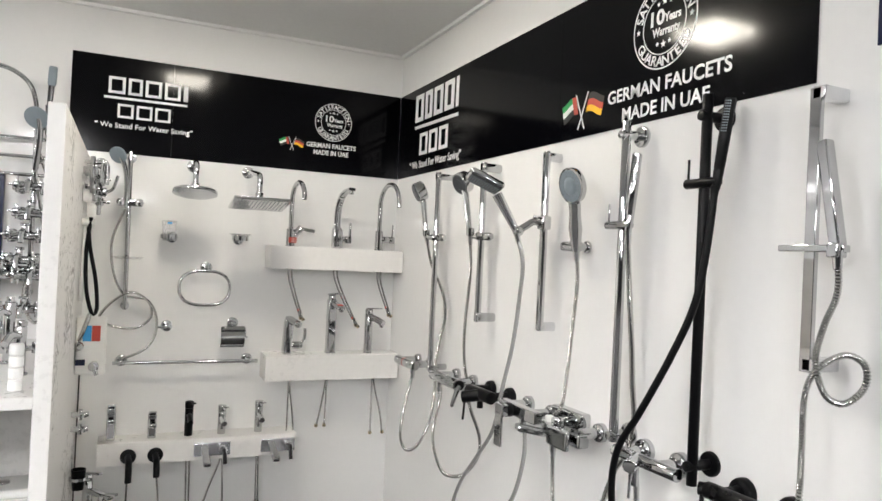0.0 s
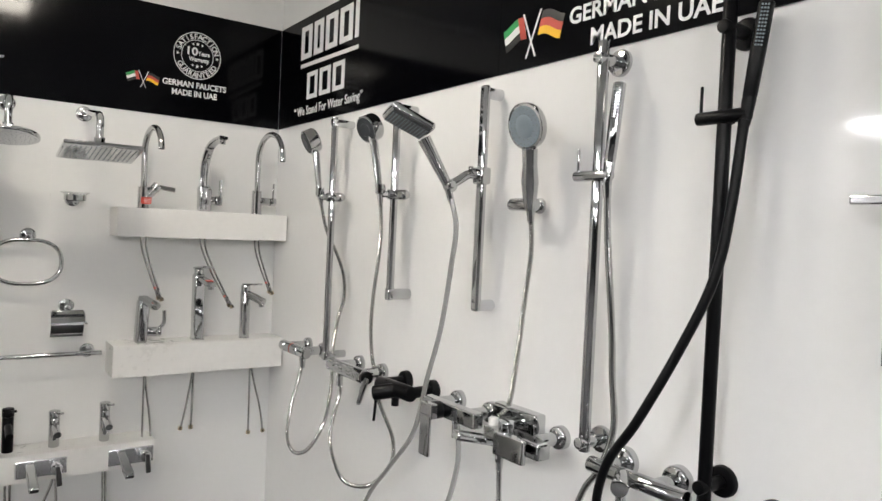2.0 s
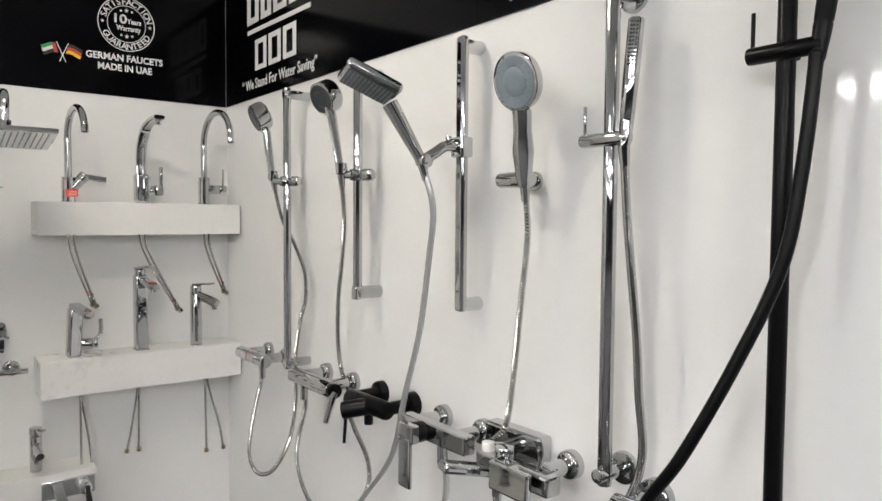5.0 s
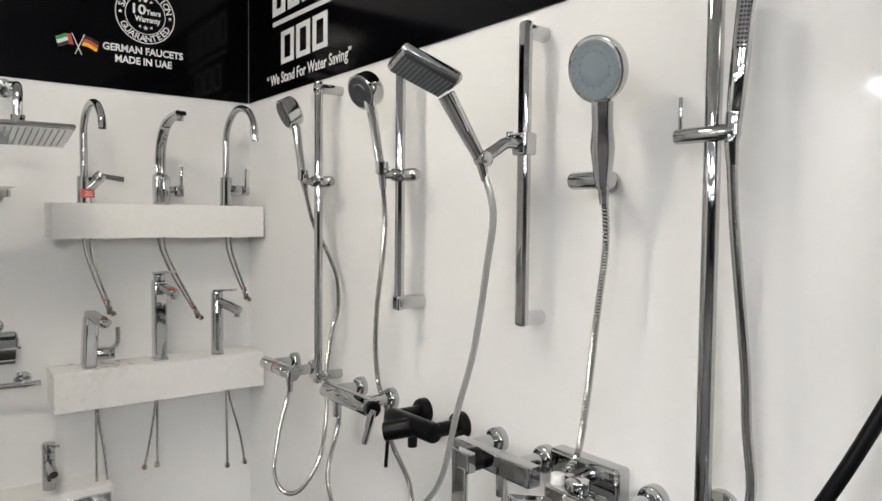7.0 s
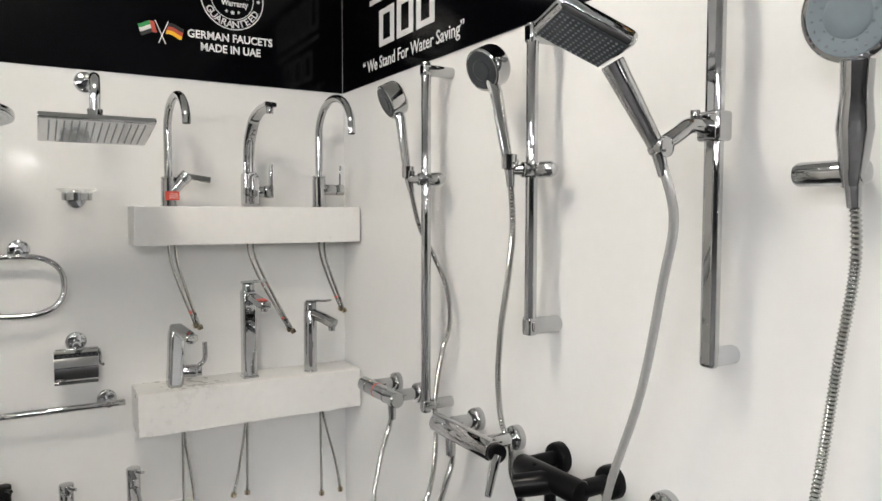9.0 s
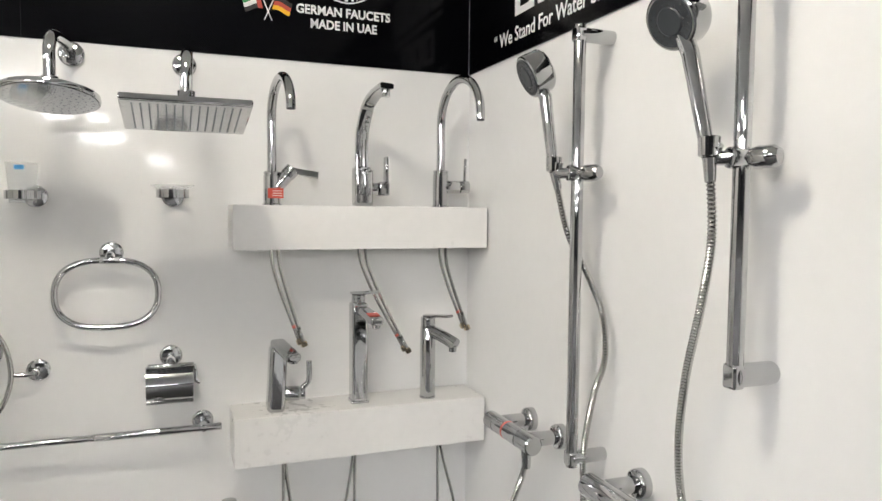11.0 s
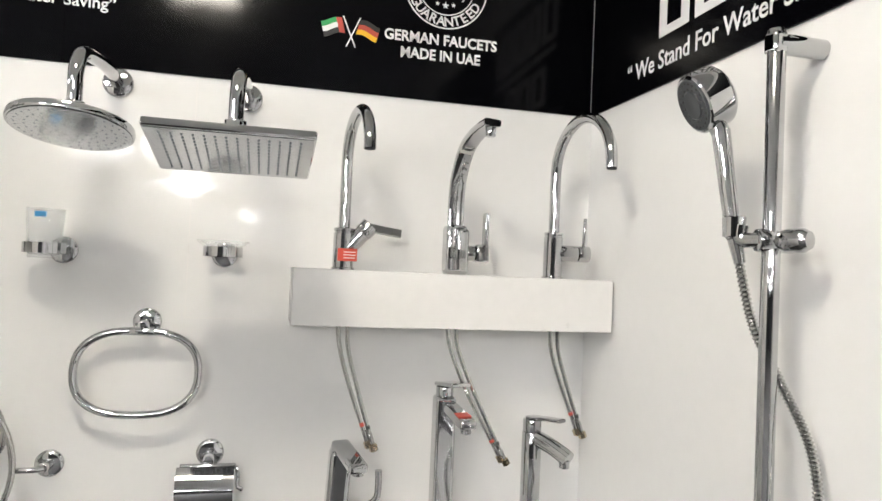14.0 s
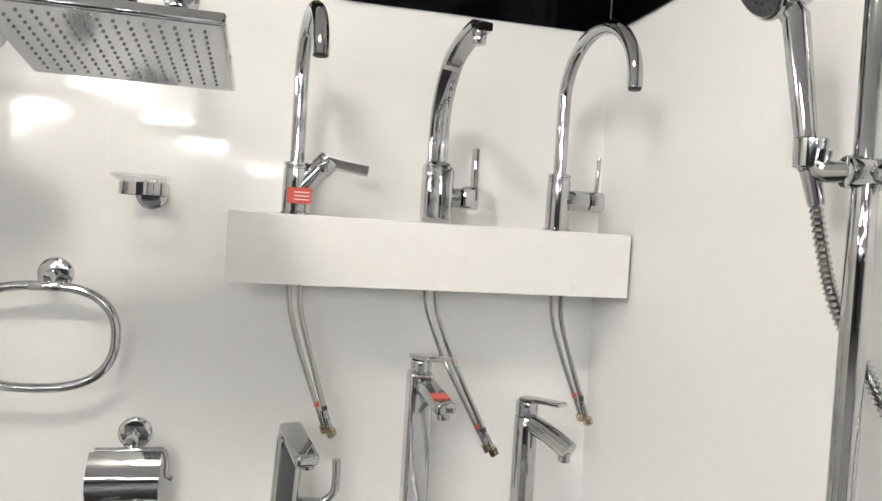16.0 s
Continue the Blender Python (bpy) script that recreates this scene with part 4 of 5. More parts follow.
# slim stick hand showers on round rails
def stick_set(y, x, z0, z1, disc_z, clamp_z, ya, yb, top, mat, label, path):
    e = thing("shower_rail", (0, y, z0), label, "shower set", "shower sets on the display wall")
    part("bar", shape((rod, (x, y, z0), (x, y, z1), 0.0130, 0.002, 24)), mat, e)
    for q in disc_z:
        part("wall_disc", shape((wall_disc, y, q, 0.031, 0.012)), mat, e)
        part("bracket", shape((rod, (-0.010, y, q), (x - 0.022, y, q), 0.013, 0.002, 24)), mat, e)
    part("slider", shape((rod, (x - 0.010, ya, clamp_z), (x - 0.010, yb, clamp_z), 0.0125, 0.002, 24), (rod, (x - 0.010, ya - 0.006, clamp_z + 0.008), (x - 0.010, ya - 0.006, clamp_z + 0.062), 0.003), (box, (x, y, clamp_z), (0.034, 0.030, 0.026), 0.006)), mat, e)
    t = Vector(top)
    f = Vector((x - 0.012, yb + 0.008, clamp_z - 0.02))
    d = (t - f).normalized()
    hs = part("hand_shower", shape((lambda m: lathe(m, f, d, [(0, 0), (0, 0.0095), (0.045, 0.0125), (0.05, 0.0115), (0.052, 0.0125), (0.12, 0.0138), ((t - f).length - 0.002, 0.0138), ((t - f).length, 0.012), ((t - f).length, 0)], 20),)), mat, e)
    side = (Vector((-0.9, -0.45, 0)) - d * d.dot(Vector((-0.9, -0.45, 0)))).normalized()
    cross = d.cross(side)
    pl = [(t - d * (0.008 + i * 0.0065) + side * 0.0132 + cross * (j * 0.005), side) for i in range(12) for j in (-1, 0, 1)]
    tagged(part("nozzles", shape((nozzles, pl)), NOZZLE if mat is CHROME else GREY, hs), kind="stuff")
    hose(e, path, STEEL if mat is CHROME else mat, 0.0078 if mat is CHROME else 0.0095, 0.0004 if mat is CHROME else 0.0)
    return e


stick_set(-2.012, -0.060, 1.000, 1.918, (1.878, 1.020), 1.618, -1.955, -2.058, (-0.058, -2.060, 1.818), CHROME, "tall chrome shower rail with slim stick hand shower",
          [(-0.072, -2.050, 1.60), (-0.066, -2.055, 1.48), (-0.060, -2.074, 1.28), (-0.055, -2.078, 1.178), (-0.05, -2.084, 1.066), (-0.05, -2.050, 0.97), (-0.05, -2.007, 0.907), (-0.06, -1.976, 0.801), (-0.06, -1.975, 0.70), (-0.06, -2.01, 0.60), (-0.06, -2.08, 0.62), (-0.07, -2.135, 0.75), (-0.085, -2.145, 0.94)])
stick_set(-2.318, -0.062, 0.972, 1.935, (1.880, 1.020), 1.714, -2.268, -2.374, (-0.060, -2.388, 1.912), MATT, "matt black shower rail with slim black hand shower",
          [(-0.076, -2.366, 1.70), (-0.084, -2.355, 1.544), (-0.098, -2.338, 1.414), (-0.125, -2.292, 1.278), (-0.160, -2.232, 1.134), (-0.170, -2.172, 1.035), (-0.168, -2.148, 0.93), (-0.150, -2.15, 0.79), (-0.130, -2.19, 0.62), (-0.110, -2.32, 0.56), (-0.095, -2.44, 0.68), (-0.10, -2.49, 0.95)])

# square rail at the end of the wall
e = thing("shower_rail", (0, -2.625, 1.305), "square chrome shower rail with square stick hand shower", "shower set", "shower sets on the display wall")
part("bar", shape((box, (-0.070, -2.625, 1.595), (0.012, 0.026, 0.585), 0.002)), CHROME, e)
for q in (1.876, 1.318):
    part("bracket", shape((box, (-0.038, -2.632, q), (0.076, 0.030, 0.028), 0.003)), PLATE, e)
part("slider", shape((box, (-0.075, -2.632, 1.556), (0.022, 0.150, 0.015), 0.003), (box, (-0.082, -2.690, 1.552), (0.03, 0.026, 0.03), 0.004)), CHROME, e)
part("hand_shower", shape((box, (-0.080, -2.672, 1.668), (0.026, 0.024, 0.215), 0.004, Euler((radians(-10), 0, 0)).to_matrix())), CHROME, e)
hose(e, [(-0.086, -2.695, 1.548), (-0.088, -2.700, 1.47), (-0.09, -2.676, 1.402), (-0.09, -2.661, 1.333), (-0.09, -2.682, 1.27), (-0.09, -2.724, 1.259), (-0.08, -2.756, 1.295), (-0.07, -2.748, 1.336), (-0.07, -2.708, 1.349), (-0.08, -2.661, 1.316), (-0.088, -2.639, 1.261), (-0.09, -2.638, 1.148), (-0.09, -2.636, 1.045), (-0.09, -2.62, 0.80), (-0.09, -2.60, 0.96)][:13] + [(-0.09, -2.62, 0.85), (-0.09, -2.57, 0.80), (-0.09, -2.535, 0.95)])
round_rail(-2.800, -0.062, 1.05, 1.70, 0.0105, "shower_rail", "plain round chrome rail at the end of the wall", (1.68, 1.07))


# ---- wall mixers ----
def mixer_base(y0, y1, label, mat=CHROME, z=0.990, r=0.029, shroud=0.017):
    e = thing("shower_mixer", (0, (y0 + y1) / 2, z), label, "shower mixer", "shower mixers on the display wall")
    for q in (y0, y1):
        part("escutcheon", shape((wall_disc, q, z, r, 0.022)), mat, e)
        part("inlet", shape((rod, (-0.018, q, z), (-0.085, q, z), shroud, 0.003)), mat, e)
    return e


e = mixer_base(-0.425, -0.570, "chrome thermostatic shower mixer with a red mark")
part("body", shape((lambda b: lathe(b, (-0.098, -0.385, 0.988), (0, -1, 0), [(0, 0), (0, 0.019), (0.003, 0.022), (0.045, 0.022), (0.046, 0.020), (0.048, 0.020), (0.049, 0.022), (0.165, 0.022), (0.166, 0.020), (0.168, 0.020), (0.169, 0.022), (0.222, 0.022), (0.225, 0.019), (0.225, 0)], 28),)), CHROME, e)
part("outlet", shape((cone, (-0.097, -0.573, 0.975), (-0.092, -0.566, 0.925), 0.013, 0.010)), CHROME, e)
part("mark", shape((lambda b: lathe(b, (-0.098, -0.482, 0.988), (0, -1, 0), [(0, 0.0223), (0.008, 0.0223)], 28),)), RED, e, "red band")

e = mixer_base(-0.868, -1.032, "chrome round shower mixer with a pin lever and black cap")
part("body", shape((rod, (-0.105, -0.838, 0.990), (-0.105, -1.085, 0.990), 0.0235, 0.003, 28)), CHROME, e)
part("cap", shape((rod, (-0.105, -1.086, 0.990), (-0.106, -1.104, 0.990), 0.021, 0.003, 28)), MATT, e, "black end cap")
part("lever", shape((cone, (-0.108, -1.096, 0.986), (-0.150, -1.128, 0.915), 0.012, 0.0075)), CHROME, e)
part("outlet", shape((rod, (-0.105, -0.900, 0.972), (-0.103, -0.900, 0.925), 0.0105)), CHROME, e)

e = mixer_base(-1.183, -1.336, "matt black round shower mixer with a pin lever", MATT, 0.990, 0.033, 0.017)
part("body", shape((rod, (-0.098, -1.170, 0.988), (-0.092, -1.350, 0.988), 0.024, 0.006, 28)), MATT, e)
part("valve", shape((tube, [(-0.09, -1.275, 0.988), (-0.125, -1.250, 0.980), (-0.150, -1.225, 0.972)], 0.023, 20, 0.01)), MATT, e)
part("lever", shape((rod, (-0.144, -1.230, 0.968), (-0.148, -1.226, 0.885), 0.0045)), MATT, e)
part("outlet", shape((rod, (-0.095, -1.262, 0.97), (-0.095, -1.262, 0.935), 0.012)), MATT, e)

e = mixer_base(-1.470, -1.620, "square chrome shower mixer with a broad flat lever")
part("body", shape((box, (-0.105, -1.570, 0.992), (0.032, 0.235, 0.042), 0.004)), CHROME, e)
part("valve", shape((rod, (-0.118, -1.535, 0.990), (-0.146, -1.535, 0.990), 0.024)), MATT, e, "dark cartridge collar")
part("lever", shape((box, (-0.155, -1.532, 0.992), (0.022, 0.055, 0.042), 0.004), (box, (-0.163, -1.530, 0.925), (0.010, 0.046, 0.115), 0.004)), CHROME, e)
part("outlet", shape((rod, (-0.105, -1.590, 0.975), (-0.104, -1.590, 0.925), 0.0105)), CHROME, e)

e = mixer_base(-1.735, -1.885, "large square chrome bath mixer with a spout")
part("wall_plate", shape((box, (-0.020, -1.745, 0.992), (0.040, 0.170, 0.082), 0.008, None, 3)), CHROME, e)
part("body", shape((box, (-0.096, -1.822, 0.976), (0.040, 0.205, 0.040), 0.006)), CHROME, e)
part("valve", shape((rod, (-0.098, -1.790, 0.994), (-0.098, -1.790, 1.020), 0.021, 0.005), (rod, (-0.112, -1.835, 0.974), (-0.128, -1.835, 0.974), 0.024)), CHROME, e)
part("lever", shape((box, (-0.136, -1.845, 0.972), (0.016, 0.108, 0.058), 0.005)), CHROME, e)
part("spout", shape((box, (-0.150, -1.735, 0.968), (0.120, 0.042, 0.022), 0.008, Euler((0, radians(12), radians(-14))).to_matrix(), 3)), CHROME, e)
part("cap", shape((rod, (-0.096, -1.737, 0.994), (-0.096, -1.737, 1.014), 0.013)), PLASTIC, e, "white plastic cap")
part("outlet", shape((rod, (-0.100, -1.770, 0.955), (-0.100, -1.770, 0.91), 0.0105)), CHROME, e)
hose(e, [(-0.100, -1.770, 0.925), (-0.098, -1.775, 0.80), (-0.092, -1.785, 0.62), (-0.085, -1.80, 0.45), (-0.08, -1.86, 0.36), (-0.075, -1.90, 0.45), (-0.072, -1.88, 0.62)])

e = mixer_base(-2.085, -2.222, "chrome round shower mixer with a thin pin lever", CHROME, 0.990, 0.033)
part("body", shape((rod, (-0.092, -2.060, 0.992), (-0.088, -2.300, 0.992), 0.0175, 0.003, 24)), CHROME, e)
part("valve", shape((rod, (-0.090, -2.150, 0.992), (-0.150, -2.190, 0.988), 0.018, 0.003, 24)), CHROME, e)
part("lever", shape((rod, (-0.140, -2.185, 0.980), (-0.144, -2.187, 0.905), 0.0040)), CHROME, e)
part("outlet", shape((rod, (-0.090, -2.145, 0.98), (-0.090, -2.145, 0.92), 0.0105)), CHROME, e)

e = mixer_base(-2.425, -2.560, "matt black shower mixer with a pin lever", MATT, 0.985, 0.034)
part("body", shape((rod, (-0.095, -2.400, 0.992), (-0.092, -2.600, 0.992), 0.020, 0.003, 24)), MATT, e)
part("valve", shape((rod, (-0.094, -2.405, 0.992), (-0.105, -2.385, 0.992), 0.016), (rod, (-0.10, -2.49, 0.985), (-0.10, -2.49, 0.93), 0.013)), MATT, e)
part("lever", shape((rod, (-0.105, -2.395, 0.985), (-0.108, -2.395, 0.86), 0.0055)), MATT, e)


# ---- partition and the neighbouring bay ----
setting("wall_partition", (-1.572, -1.35, 0), (-1.525, -0.001, 1.893), SHELF, "white low partition between display bays", 0.003)

e = thing("shower_mixer", (-1.525, -0.35, 1.75), "cluster of chrome valves and cross handles on the partition", "shower mixer")
part("body", shape((rod, (-1.49, -0.28, 1.79), (-1.49, -0.46, 1.79), 0.022), (rod, (-1.525, -0.32, 1.79), (-1.49, -0.32, 1.79), 0.016), (rod, (-1.525, -0.43, 1.79), (-1.49, -0.43, 1.79), 0.016)), CHROME, e)
for q in (-0.28, -0.46):
    part("handle", shape((rod, (-1.49, q, 1.755), (-1.49, q, 1.845), 0.010), (rod, (-1.525 + 0.004, q, 1.82), (-1.445, q, 1.82), 0.007), (rod, (-1.455, q, 1.74), (-1.455, q, 1.83), 0.007)), CHROME, e)
part("spout", shape((tube, [(-1.49, -0.37, 1.79), (-1.47, -0.37, 1.84), (-1.44, -0.37, 1.82), (-1.44, -0.37, 1.74)], 0.010, 12, 0.01)), CHROME, e)
part("diverter", shape((rod, (-1.49, -0.37, 1.77), (-1.49, -0.37, 1.70), 0.013), (rod, (-1.51, -0.37, 1.72), (-1.465, -0.37, 1.72), 0.008)), CHROME, e)

e = thing("shower_mixer", (-1.525, -0.30, 1.70), "chrome valve with lever handles on the partition", "shower mixer")
part("escutcheon", shape((lambda b: lathe(b, (-1.525, -0.25, 1.715), (1, 0, 0), [(0, 0), (0, 0.032), (0.012, 0.030), (0.014, 0)], 28),)), CHROME, e)
part("body", shape((rod, (-1.512, -0.25, 1.715), (-1.440, -0.25, 1.715), 0.020, 0.004), (rod, (-1.470, -0.25, 1.66), (-1.470, -0.25, 1.775), 0.014)), CHROME, e)
for q in (1.672, 1.770):
    part("handle", shape((rod, (-1.500, -0.27, q), (-1.425, -0.27, q), 0.007), (rod, (-1.462, -0.31, q), (-1.462, -0.23, q), 0.007), (rod, (-1.462, -0.27, q - 0.016), (-1.462, -0.27, q + 0.016), 0.013)), CHROME, e)
part("lever", shape((tube, [(-1.442, -0.25, 1.715), (-1.415, -0.26, 1.735), (-1.398, -0.27, 1.790)], 0.007, 10, 0.006)), CHROME, e)
part("outlet", shape((cone, (-1.470, -0.25, 1.662), (-1.470, -0.25, 1.615), 0.013, 0.010)), CHROME, e)

e = thing("bidet_spray", (-1.525, -0.35, 1.45), "white plastic hand spray on a holder with black hose", "hand spray")
part("holder", shape((rod, (-1.525, -0.36, 1.578), (-1.475, -0.36, 1.578), 0.017, 0.004), (box, (-1.490, -0.36, 1.625), (0.035, 0.03, 0.055), 0.006)), PLASTIC, e)
part("spray_handle", shape((box, (-1.500, -0.36, 1.690), (0.060, 0.035, 0.055), 0.010, None, 3), (rod, (-1.515, -0.36, 1.25), (-1.510, -0.36, 1.57), 0.009)), PLASTIC, e)
part("nozzle", shape((rod, (-1.48, -0.38, 1.72), (-1.48, -0.38, 1.665), 0.011)), CHROME, e)
part("hose", shape((tube, [(-1.490, -0.37, 1.60), (-1.502, -0.37, 1.45), (-1.495, -0.37, 1.30), (-1.470, -0.37, 1.20), (-1.452, -0.37, 1.22), (-1.462, -0.37, 1.34), (-1.488, -0.37, 1.47), (-1.498, -0.37, 1.56)], 0.008, 12, 0.008)), MATT, e, "black rubber hose")

e = thing("valve_unit", (-1.525, -0.40, 0.94), "white plastic valve box with red and blue label", "valve")
part("casing", shape((span, (-1.5245, -0.385, 0.945), (-1.410, -0.345, 1.185), 0.008)), PLASTIC, e)
for m, a, b in ((BLUE, -1.498, -1.466), (RED, -1.464, -1.432)):
    part("label", shape((span, (a, -0.3875, 1.085), (b, -0.3858, 1.150), 0.0003)), m, e, "printed label half")
part("knob", shape((rod, (-1.452, -0.386, 0.985), (-1.452, -0.43, 0.985), 0.020), (rod, (-1.452, -0.425, 1.00), (-1.44, -0.425, 0.95), 0.009)), CHROME, e)
part("screen", shape((span, (-1.522, -0.389, 0.985), (-1.485, -0.3858, 1.010), 0.001)), NAVY, e)
part("pipe", shape((tube, [(-1.515, -0.37, 1.08), (-1.50, -0.40, 1.12), (-1.475, -0.40, 1.20)], 0.009, 10, 0.01), (rod, (-1.522, -0.39, 1.06), (-1.505, -0.41, 1.07), 0.018)), STEEL, e)

e = thing("towel_valve", (-1.525, -0.35, 0.75), "pair of small chrome valves on the partition", "valve")
for q in (0.785, 0.725):
    part("valve", shape((rod, (-1.525, -0.40, q), (-1.46, -0.40, q), 0.011), (rod, (-1.49, -0.40, q - 0.022), (-1.49, -0.40, q + 0.022), 0.007), (rod, (-1.475, -0.43, q), (-1.475, -0.37, q), 0.008)), CHROME, e)
setting("trim_corner", (-1.5245, -0.006, 0.30), (-1.519, -0.001, 0.95), DARK_STRIP, "dark joint where partition meets wall")

e = thing("display_plinth", (-1.35, -0.40, 0), "low white plinth carrying basin taps", "plinth")
part("top", shape((span, (-1.523, -0.62, 0.21), (-1.14, -0.165, 0.235), 0.004)), SHELF, e)
part("base", shape((span, (-1.52, -0.60, 0.0), (-1.16, -0.18, 0.2095), 0.003)), SHELF, e)


def plinth_tap(x, y, h, label):
    z = 0.235
    e = thing("basin_tap", (x, y, z), label, "tap", "taps on the low plinth")
    part("body", shape((rod, (x, y, z), (x, y, z + h), 0.021, 0.004), (rod, (x, y, z), (x, y, z + 0.008), 0.027)), CHROME, e)
    part("spout", shape((box, (x + 0.045, y - 0.05, z + h * 0.80), (0.032, 0.15, 0.022), 0.007, Euler((radians(6), 0, radians(42))).to_matrix(), 3)), CHROME, e)
    part("lever", shape((rod, (x, y, z + h), (x, y, z + h + 0.026), 0.020, 0.004), (box, (x + 0.02, y - 0.02, z + h + 0.032), (0.020, 0.095, 0.010), 0.003, Euler((radians(-8), 0, radians(40))).to_matrix())), CHROME, e)


plinth_tap(-1.455, -0.26, 0.235, "tall chrome basin tap standing on the low plinth")
plinth_tap(-1.39, -0.34, 0.165, "chrome basin tap standing on the low plinth")
plinth_tap(-1.31, -0.43, 0.105, "short chrome basin tap standing on the low plinth")
plinth_tap(-1.43, -0.46, 0.125, "chrome basin tap with a flat lever on the plinth")
e = thing("tumbler_holder", (-1.525, -0.30, 0.50), "black cup in a chrome ring on the partition", "tumbler")
part("ring", shape((rod, (-1.525, -0.33, 0.50), (-1.512, -0.33, 0.50), 0.008), (lambda b: lathe(b, (-1.490, -0.33, 0.495), (0, 0, 1), [(0, 0.030), (0, 0.034), (0.012, 0.034), (0.012, 0.030), (0, 0.030)], 28),)), CHROME, e)
part("cup", shape((lambda b: lathe(b, (-1.490, -0.33, 0.455), (0, 0, 1), [(0, 0), (0, 0.022), (0.085, 0.029), (0.085, 0.026), (0.004, 0.02), (0.004, 0)], 28),)), MATT, e, "matt black cup")

# the bay beyond the partition
e = thing("display_shelf", (-1.90, -0.70, 1.0), "white open display shelf unit beyond the partition", "shelf")
part("board", shape((span, (-2.60, -1.33, 1.012), (-1.573, -0.001, 1.048), 0.003)), SHELF, e)
part("back_panel", shape((span, (-2.60, -0.40, 0.0), (-1.573, -0.38, 1.011), 0.002)), SHELF, e)
part("end_panel", shape((span, (-2.64, -1.33, 0.0), (-2.601, -0.001, 1.60), 0.003)), SHELF, e)

e = thing("toilet", (-1.78, -0.95, 0), "white ceramic close-coupled toilet under the shelf", "toilet")
part("cistern", shape((box, (-1.745, -0.93, 0.515), (0.30, 0.16, 0.29), 0.035, None, 5)), CERAMIC, e)
part("lid", shape((box, (-1.745, -0.93, 0.672), (0.315, 0.175, 0.030), 0.012, None, 4)), CERAMIC, e)
part("button", shape((rod, (-1.685, -0.93, 0.687), (-1.685, -0.93, 0.694), 0.020)), CHROME, e)
part("bowl", shape((lambda b: lathe(b, (-1.745, -1.05, 0.0), (0, 0, 1), [(0, 0), (0, 0.12), (0.12, 0.11), (0.28, 0.15), (0.37, 0.17), (0.385, 0.165), (0.385, 0)], 36),)), CERAMIC, e)


def pillar_tap(x, y, z, h, label):
    e = thing("basin_tap", (x, y, z), label, "tap", "taps on the far shelf")
    part("body", shape((rod, (x, y, z), (x, y, z + h), 0.018, 0.003), (rod, (x, y, z), (x, y, z + 0.008), 0.026)), CHROME, e)
    part("spout", shape((tube, [(x, y, z + h * 0.8), (x - 0.02, y - 0.06, z + h * 0.86), (x - 0.03, y - 0.11, z + h * 0.72)], 0.012, 12, 0.012)), CHROME, e)
    part("handle", shape((rod, (x - 0.045, y, z + h * 0.55), (x + 0.045, y, z + h * 0.55), 0.009), (rod, (x - 0.045, y, z + h * 0.45), (x - 0.045, y, z + h * 0.68), 0.012), (rod, (x + 0.045, y, z + h * 0.45), (x + 0.045, y, z + h * 0.68), 0.012), (rod, (x, y, z + h), (x, y, z + h + 0.02), 0.013)), CHROME, e)


pillar_tap(-1.655, -0.95, 1.048, 0.16, "chrome pillar tap on the far shelf")
pillar_tap(-1.72, -0.70, 1.048, 0.22, "tall chrome pillar tap on the far shelf")
pillar_tap(-1.80, -0.40, 1.048, 0.18, "chrome pillar tap on the far shelf")
e = thing("roll_stack", (-1.63, -1.22, 1.048), "short stack of white ribbed rings on the shelf", "stack")
for i in range(4):
    part("ring", shape((lambda b: lathe(b, (-1.632, -1.22, 1.0485 + i * 0.035), (0, 0, 1), [(0, 0), (0, 0.017), (0.003, 0.020), (0.031, 0.020), (0.034, 0.017), (0.034, 0)], 24),)), PLASTIC, e)

e = thing("shower_column", (-1.74, 0, 1.25), "chrome shower column with bent arm and hand shower", "shower set")
part("bar", shape((rod, (-1.735, -0.07, 1.20), (-1.735, -0.07, 2.06), 0.011), (tube, [(-1.735, -0.07, 2.05), (-1.76, -0.10, 2.16), (-1.82, -0.16, 2.21), (-1.90, -0.22, 2.22)], 0.010, 12, 0.01)), CHROME, e)
part("bracket", shape((rod, (-1.735, 0, 1.98), (-1.735, -0.07, 1.98), 0.014), (rod, (-1.735, 0, 1.26), (-1.735, -0.07, 1.26), 0.014)), CHROME, e)
hs = part("hand_shower", shape((tube, [(-1.73, -0.11, 1.80), (-1.715, -0.13, 1.95), (-1.72, -0.15, 2.02)], 0.012, 12, 0.012)), CHROME, e)
part("spray_head", shape((lambda b: lathe(b, (-1.725, -0.14, 2.03), (-0.3, -0.8, -0.5), [(0, 0), (0, 0.025), (0.012, 0.050), (0.02, 0.050), (0.02, 0)], 28),)), GREY, hs, "grey spray face")
part("mixer", shape((rod, (-1.84, -0.08, 1.36), (-1.64, -0.08, 1.36), 0.022), (rod, (-1.79, 0, 1.36), (-1.79, -0.08, 1.36), 0.018), (rod, (-1.68, 0, 1.36), (-1.68, -0.08, 1.36), 0.018)), CHROME, e)
part("hose", shape((tube, [(-1.73, -0.11, 1.80), (-1.69, -0.10, 1.55), (-1.66, -0.10, 1.25), (-1.70, -0.10, 1.13), (-1.75, -0.10, 1.22), (-1.74, -0.09, 1.345)], 0.007, 10, 0.004, 0.0009)), STEEL, e)


def cross_handle(bm, c, axis, r):
    """A four-armed tap handle with a domed hub."""
    u, v, w = basis(axis)
    c = Vector(c)
    rod(bm, c - u * r, c + u * r, 0.0055)
    rod(bm, c - v * r, c + v * r, 0.0055)
    lathe(bm, c - w * 0.016, w, [(0, 0), (0, 0.013), (0.018, 0.014), (0.026, 0.009), (0.028, 0)], 20)


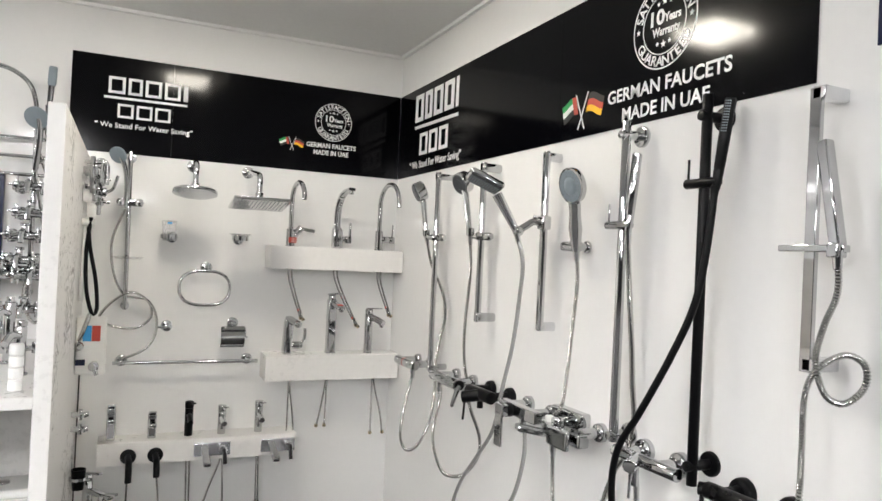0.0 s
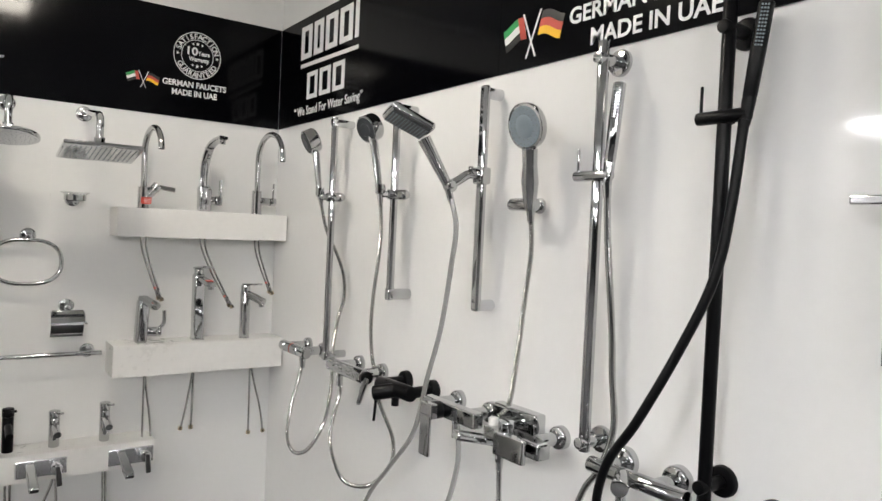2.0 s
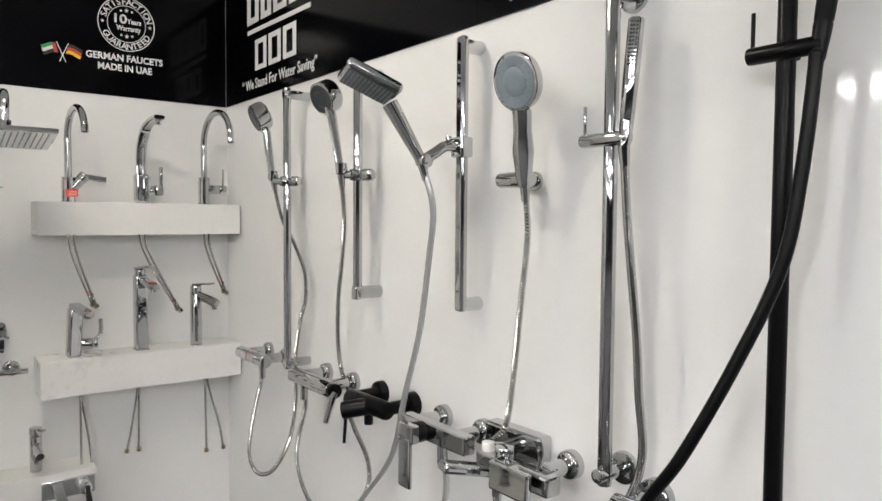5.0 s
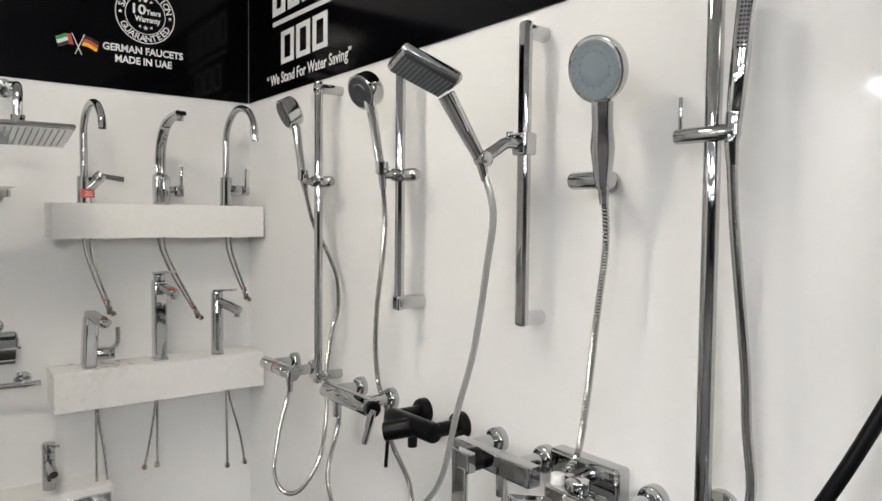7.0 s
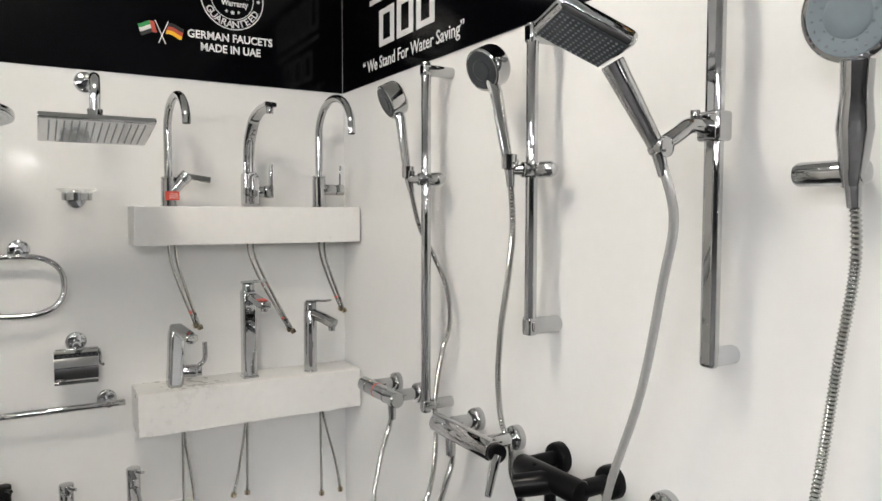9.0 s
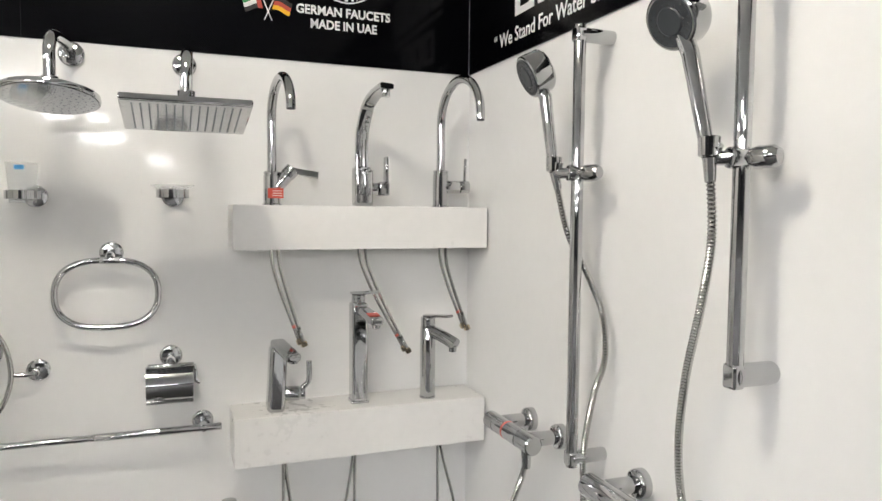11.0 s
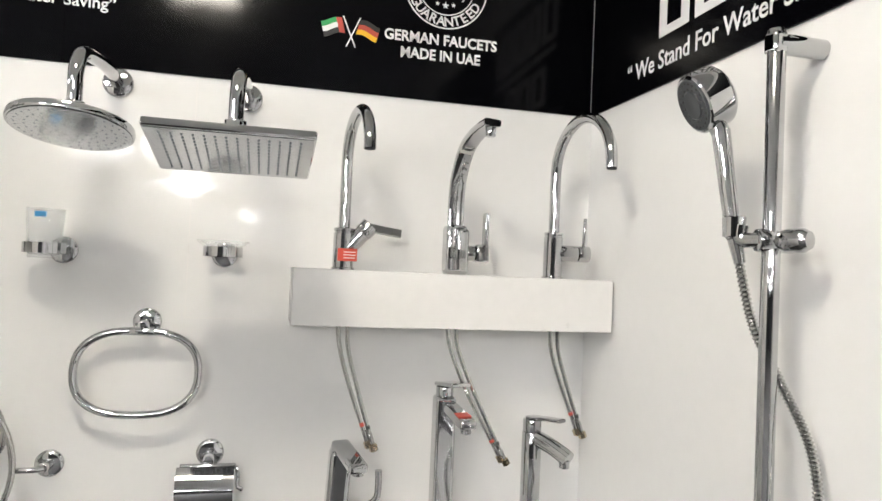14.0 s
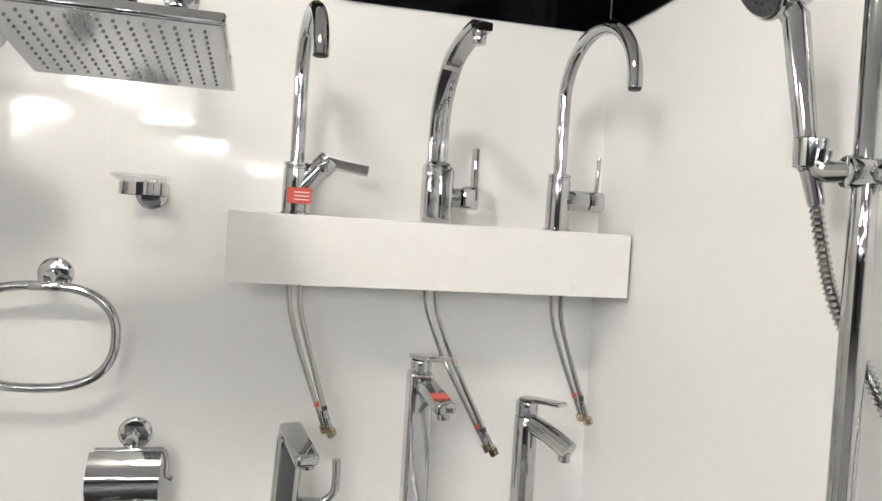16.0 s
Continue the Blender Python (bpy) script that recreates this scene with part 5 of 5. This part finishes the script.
def cross_mixer(x, z, reach, gap):
    """Wall mixer with two cross handles, a raised diverter and a hooked spout."""
    m = thing("shower_mixer", (x, 0, z), "chrome wall mixer with cross handles beyond the partition", "shower mixer", "mixers beyond the partition")
    y = -reach
    for q in (x - gap, x + gap):
        part("escutcheon", shape((rosette, q, z, 0.030, 0.0, 0.014)), CHROME, m)
        part("inlet", shape((rod, (q, -0.012, z), (q, y, z), 0.014)), CHROME, m)
        part("handle", shape((cross_handle, (q, y - 0.045, z + 0.004), (0, -1, 0), 0.034), (rod, (q, y, z), (q, y - 0.034, z), 0.011)), CHROME, m)
    part("body", shape((rod, (x - gap - 0.022, y, z), (x + gap + 0.022, y, z), 0.019, 0.004)), CHROME, m)
    part("spout", shape((tube, [(x, y, z), (x, y - 0.05, z + 0.020), (x, y - 0.10, z + 0.012), (x, y - 0.115, z - 0.030)], 0.011, 14, 0.008)), CHROME, m)
    part("diverter", shape((rod, (x, y, z + 0.012), (x, y, z + 0.045), 0.012), (rod, (x - 0.018, y, z + 0.050), (x + 0.018, y, z + 0.050), 0.006)), CHROME, m)


for mx, mz, mr, mg in ((-1.745, 1.725, 0.10, 0.045), (-1.735, 1.610, 0.12, 0.050), (-1.760, 1.510, 0.09, 0.055), (-1.770, 1.405, 0.13, 0.055), (-1.720, 1.335, 0.11, 0.050), (-1.830, 1.340, 0.15, 0.045), (-1.750, 1.190, 0.10, 0.055)):
    cross_mixer(mx, mz, mr, mg)

e = thing("hand_shower", (-1.70, 0, 1.86), "chrome hand shower with a coiled hose beyond the partition", "shower set")
part("holder", shape((rosette, -1.690, 2.075, 0.022), (rod, (-1.690, -0.008, 2.075), (-1.690, -0.085, 2.075), 0.010), (cone, (-1.690, -0.090, 2.060), (-1.690, -0.095, 2.092), 0.014, 0.016)), CHROME, e)
hs = part("handle", shape((cone, (-1.692, -0.090, 2.045), (-1.684, -0.115, 2.180), 0.010, 0.013)), CHROME, e)
part("spray_head", shape((box, (-1.680, -0.125, 2.215), (0.034, 0.030, 0.085), 0.008, Euler((radians(14), radians(4), 0)).to_matrix(), 3)), GREY, hs, "grey spray face")
part("hose", shape((tube, [(-1.692, -0.090, 2.045), (-1.715, -0.095, 1.965), (-1.735, -0.095, 1.885), (-1.715, -0.095, 1.835), (-1.688, -0.095, 1.875), (-1.694, -0.095, 1.960), (-1.712, -0.095, 2.005), (-1.728, -0.095, 1.930), (-1.708, -0.090, 1.845), (-1.690, -0.085, 1.790)], 0.0065, 10, 0.004, 0.0009)), STEEL, e, "ribbed steel hose")
for bz in (1.78, 1.86, 1.94):
    m = thing("towel_bar", (-1.80, 0, bz), "plain chrome towel bar beyond the partition", "towel bar", "towel bars beyond the partition")
    part("rail", shape((rod, (-2.10, -0.06, bz), (-1.68, -0.06, bz), 0.008)), CHROME, m)
    for q in (-2.05, -1.69):
        part("bracket", shape((rod, (q, 0, bz), (q, -0.06, bz), 0.010)), CHROME, m)
e = thing("display_board", (-2.0, 0, 1.3), "dark blue display board with an orange wood panel", "display board")
part("board", shape((span, (-2.45, -0.03, 1.05), (-1.852, -0.001, 1.78), 0.003)), NAVY, e)
part("wood_panel", shape((span, (-2.40, -0.042, 1.10), (-1.862, -0.0305, 1.36), 0.002)), WOOD, e, "orange wood panel")
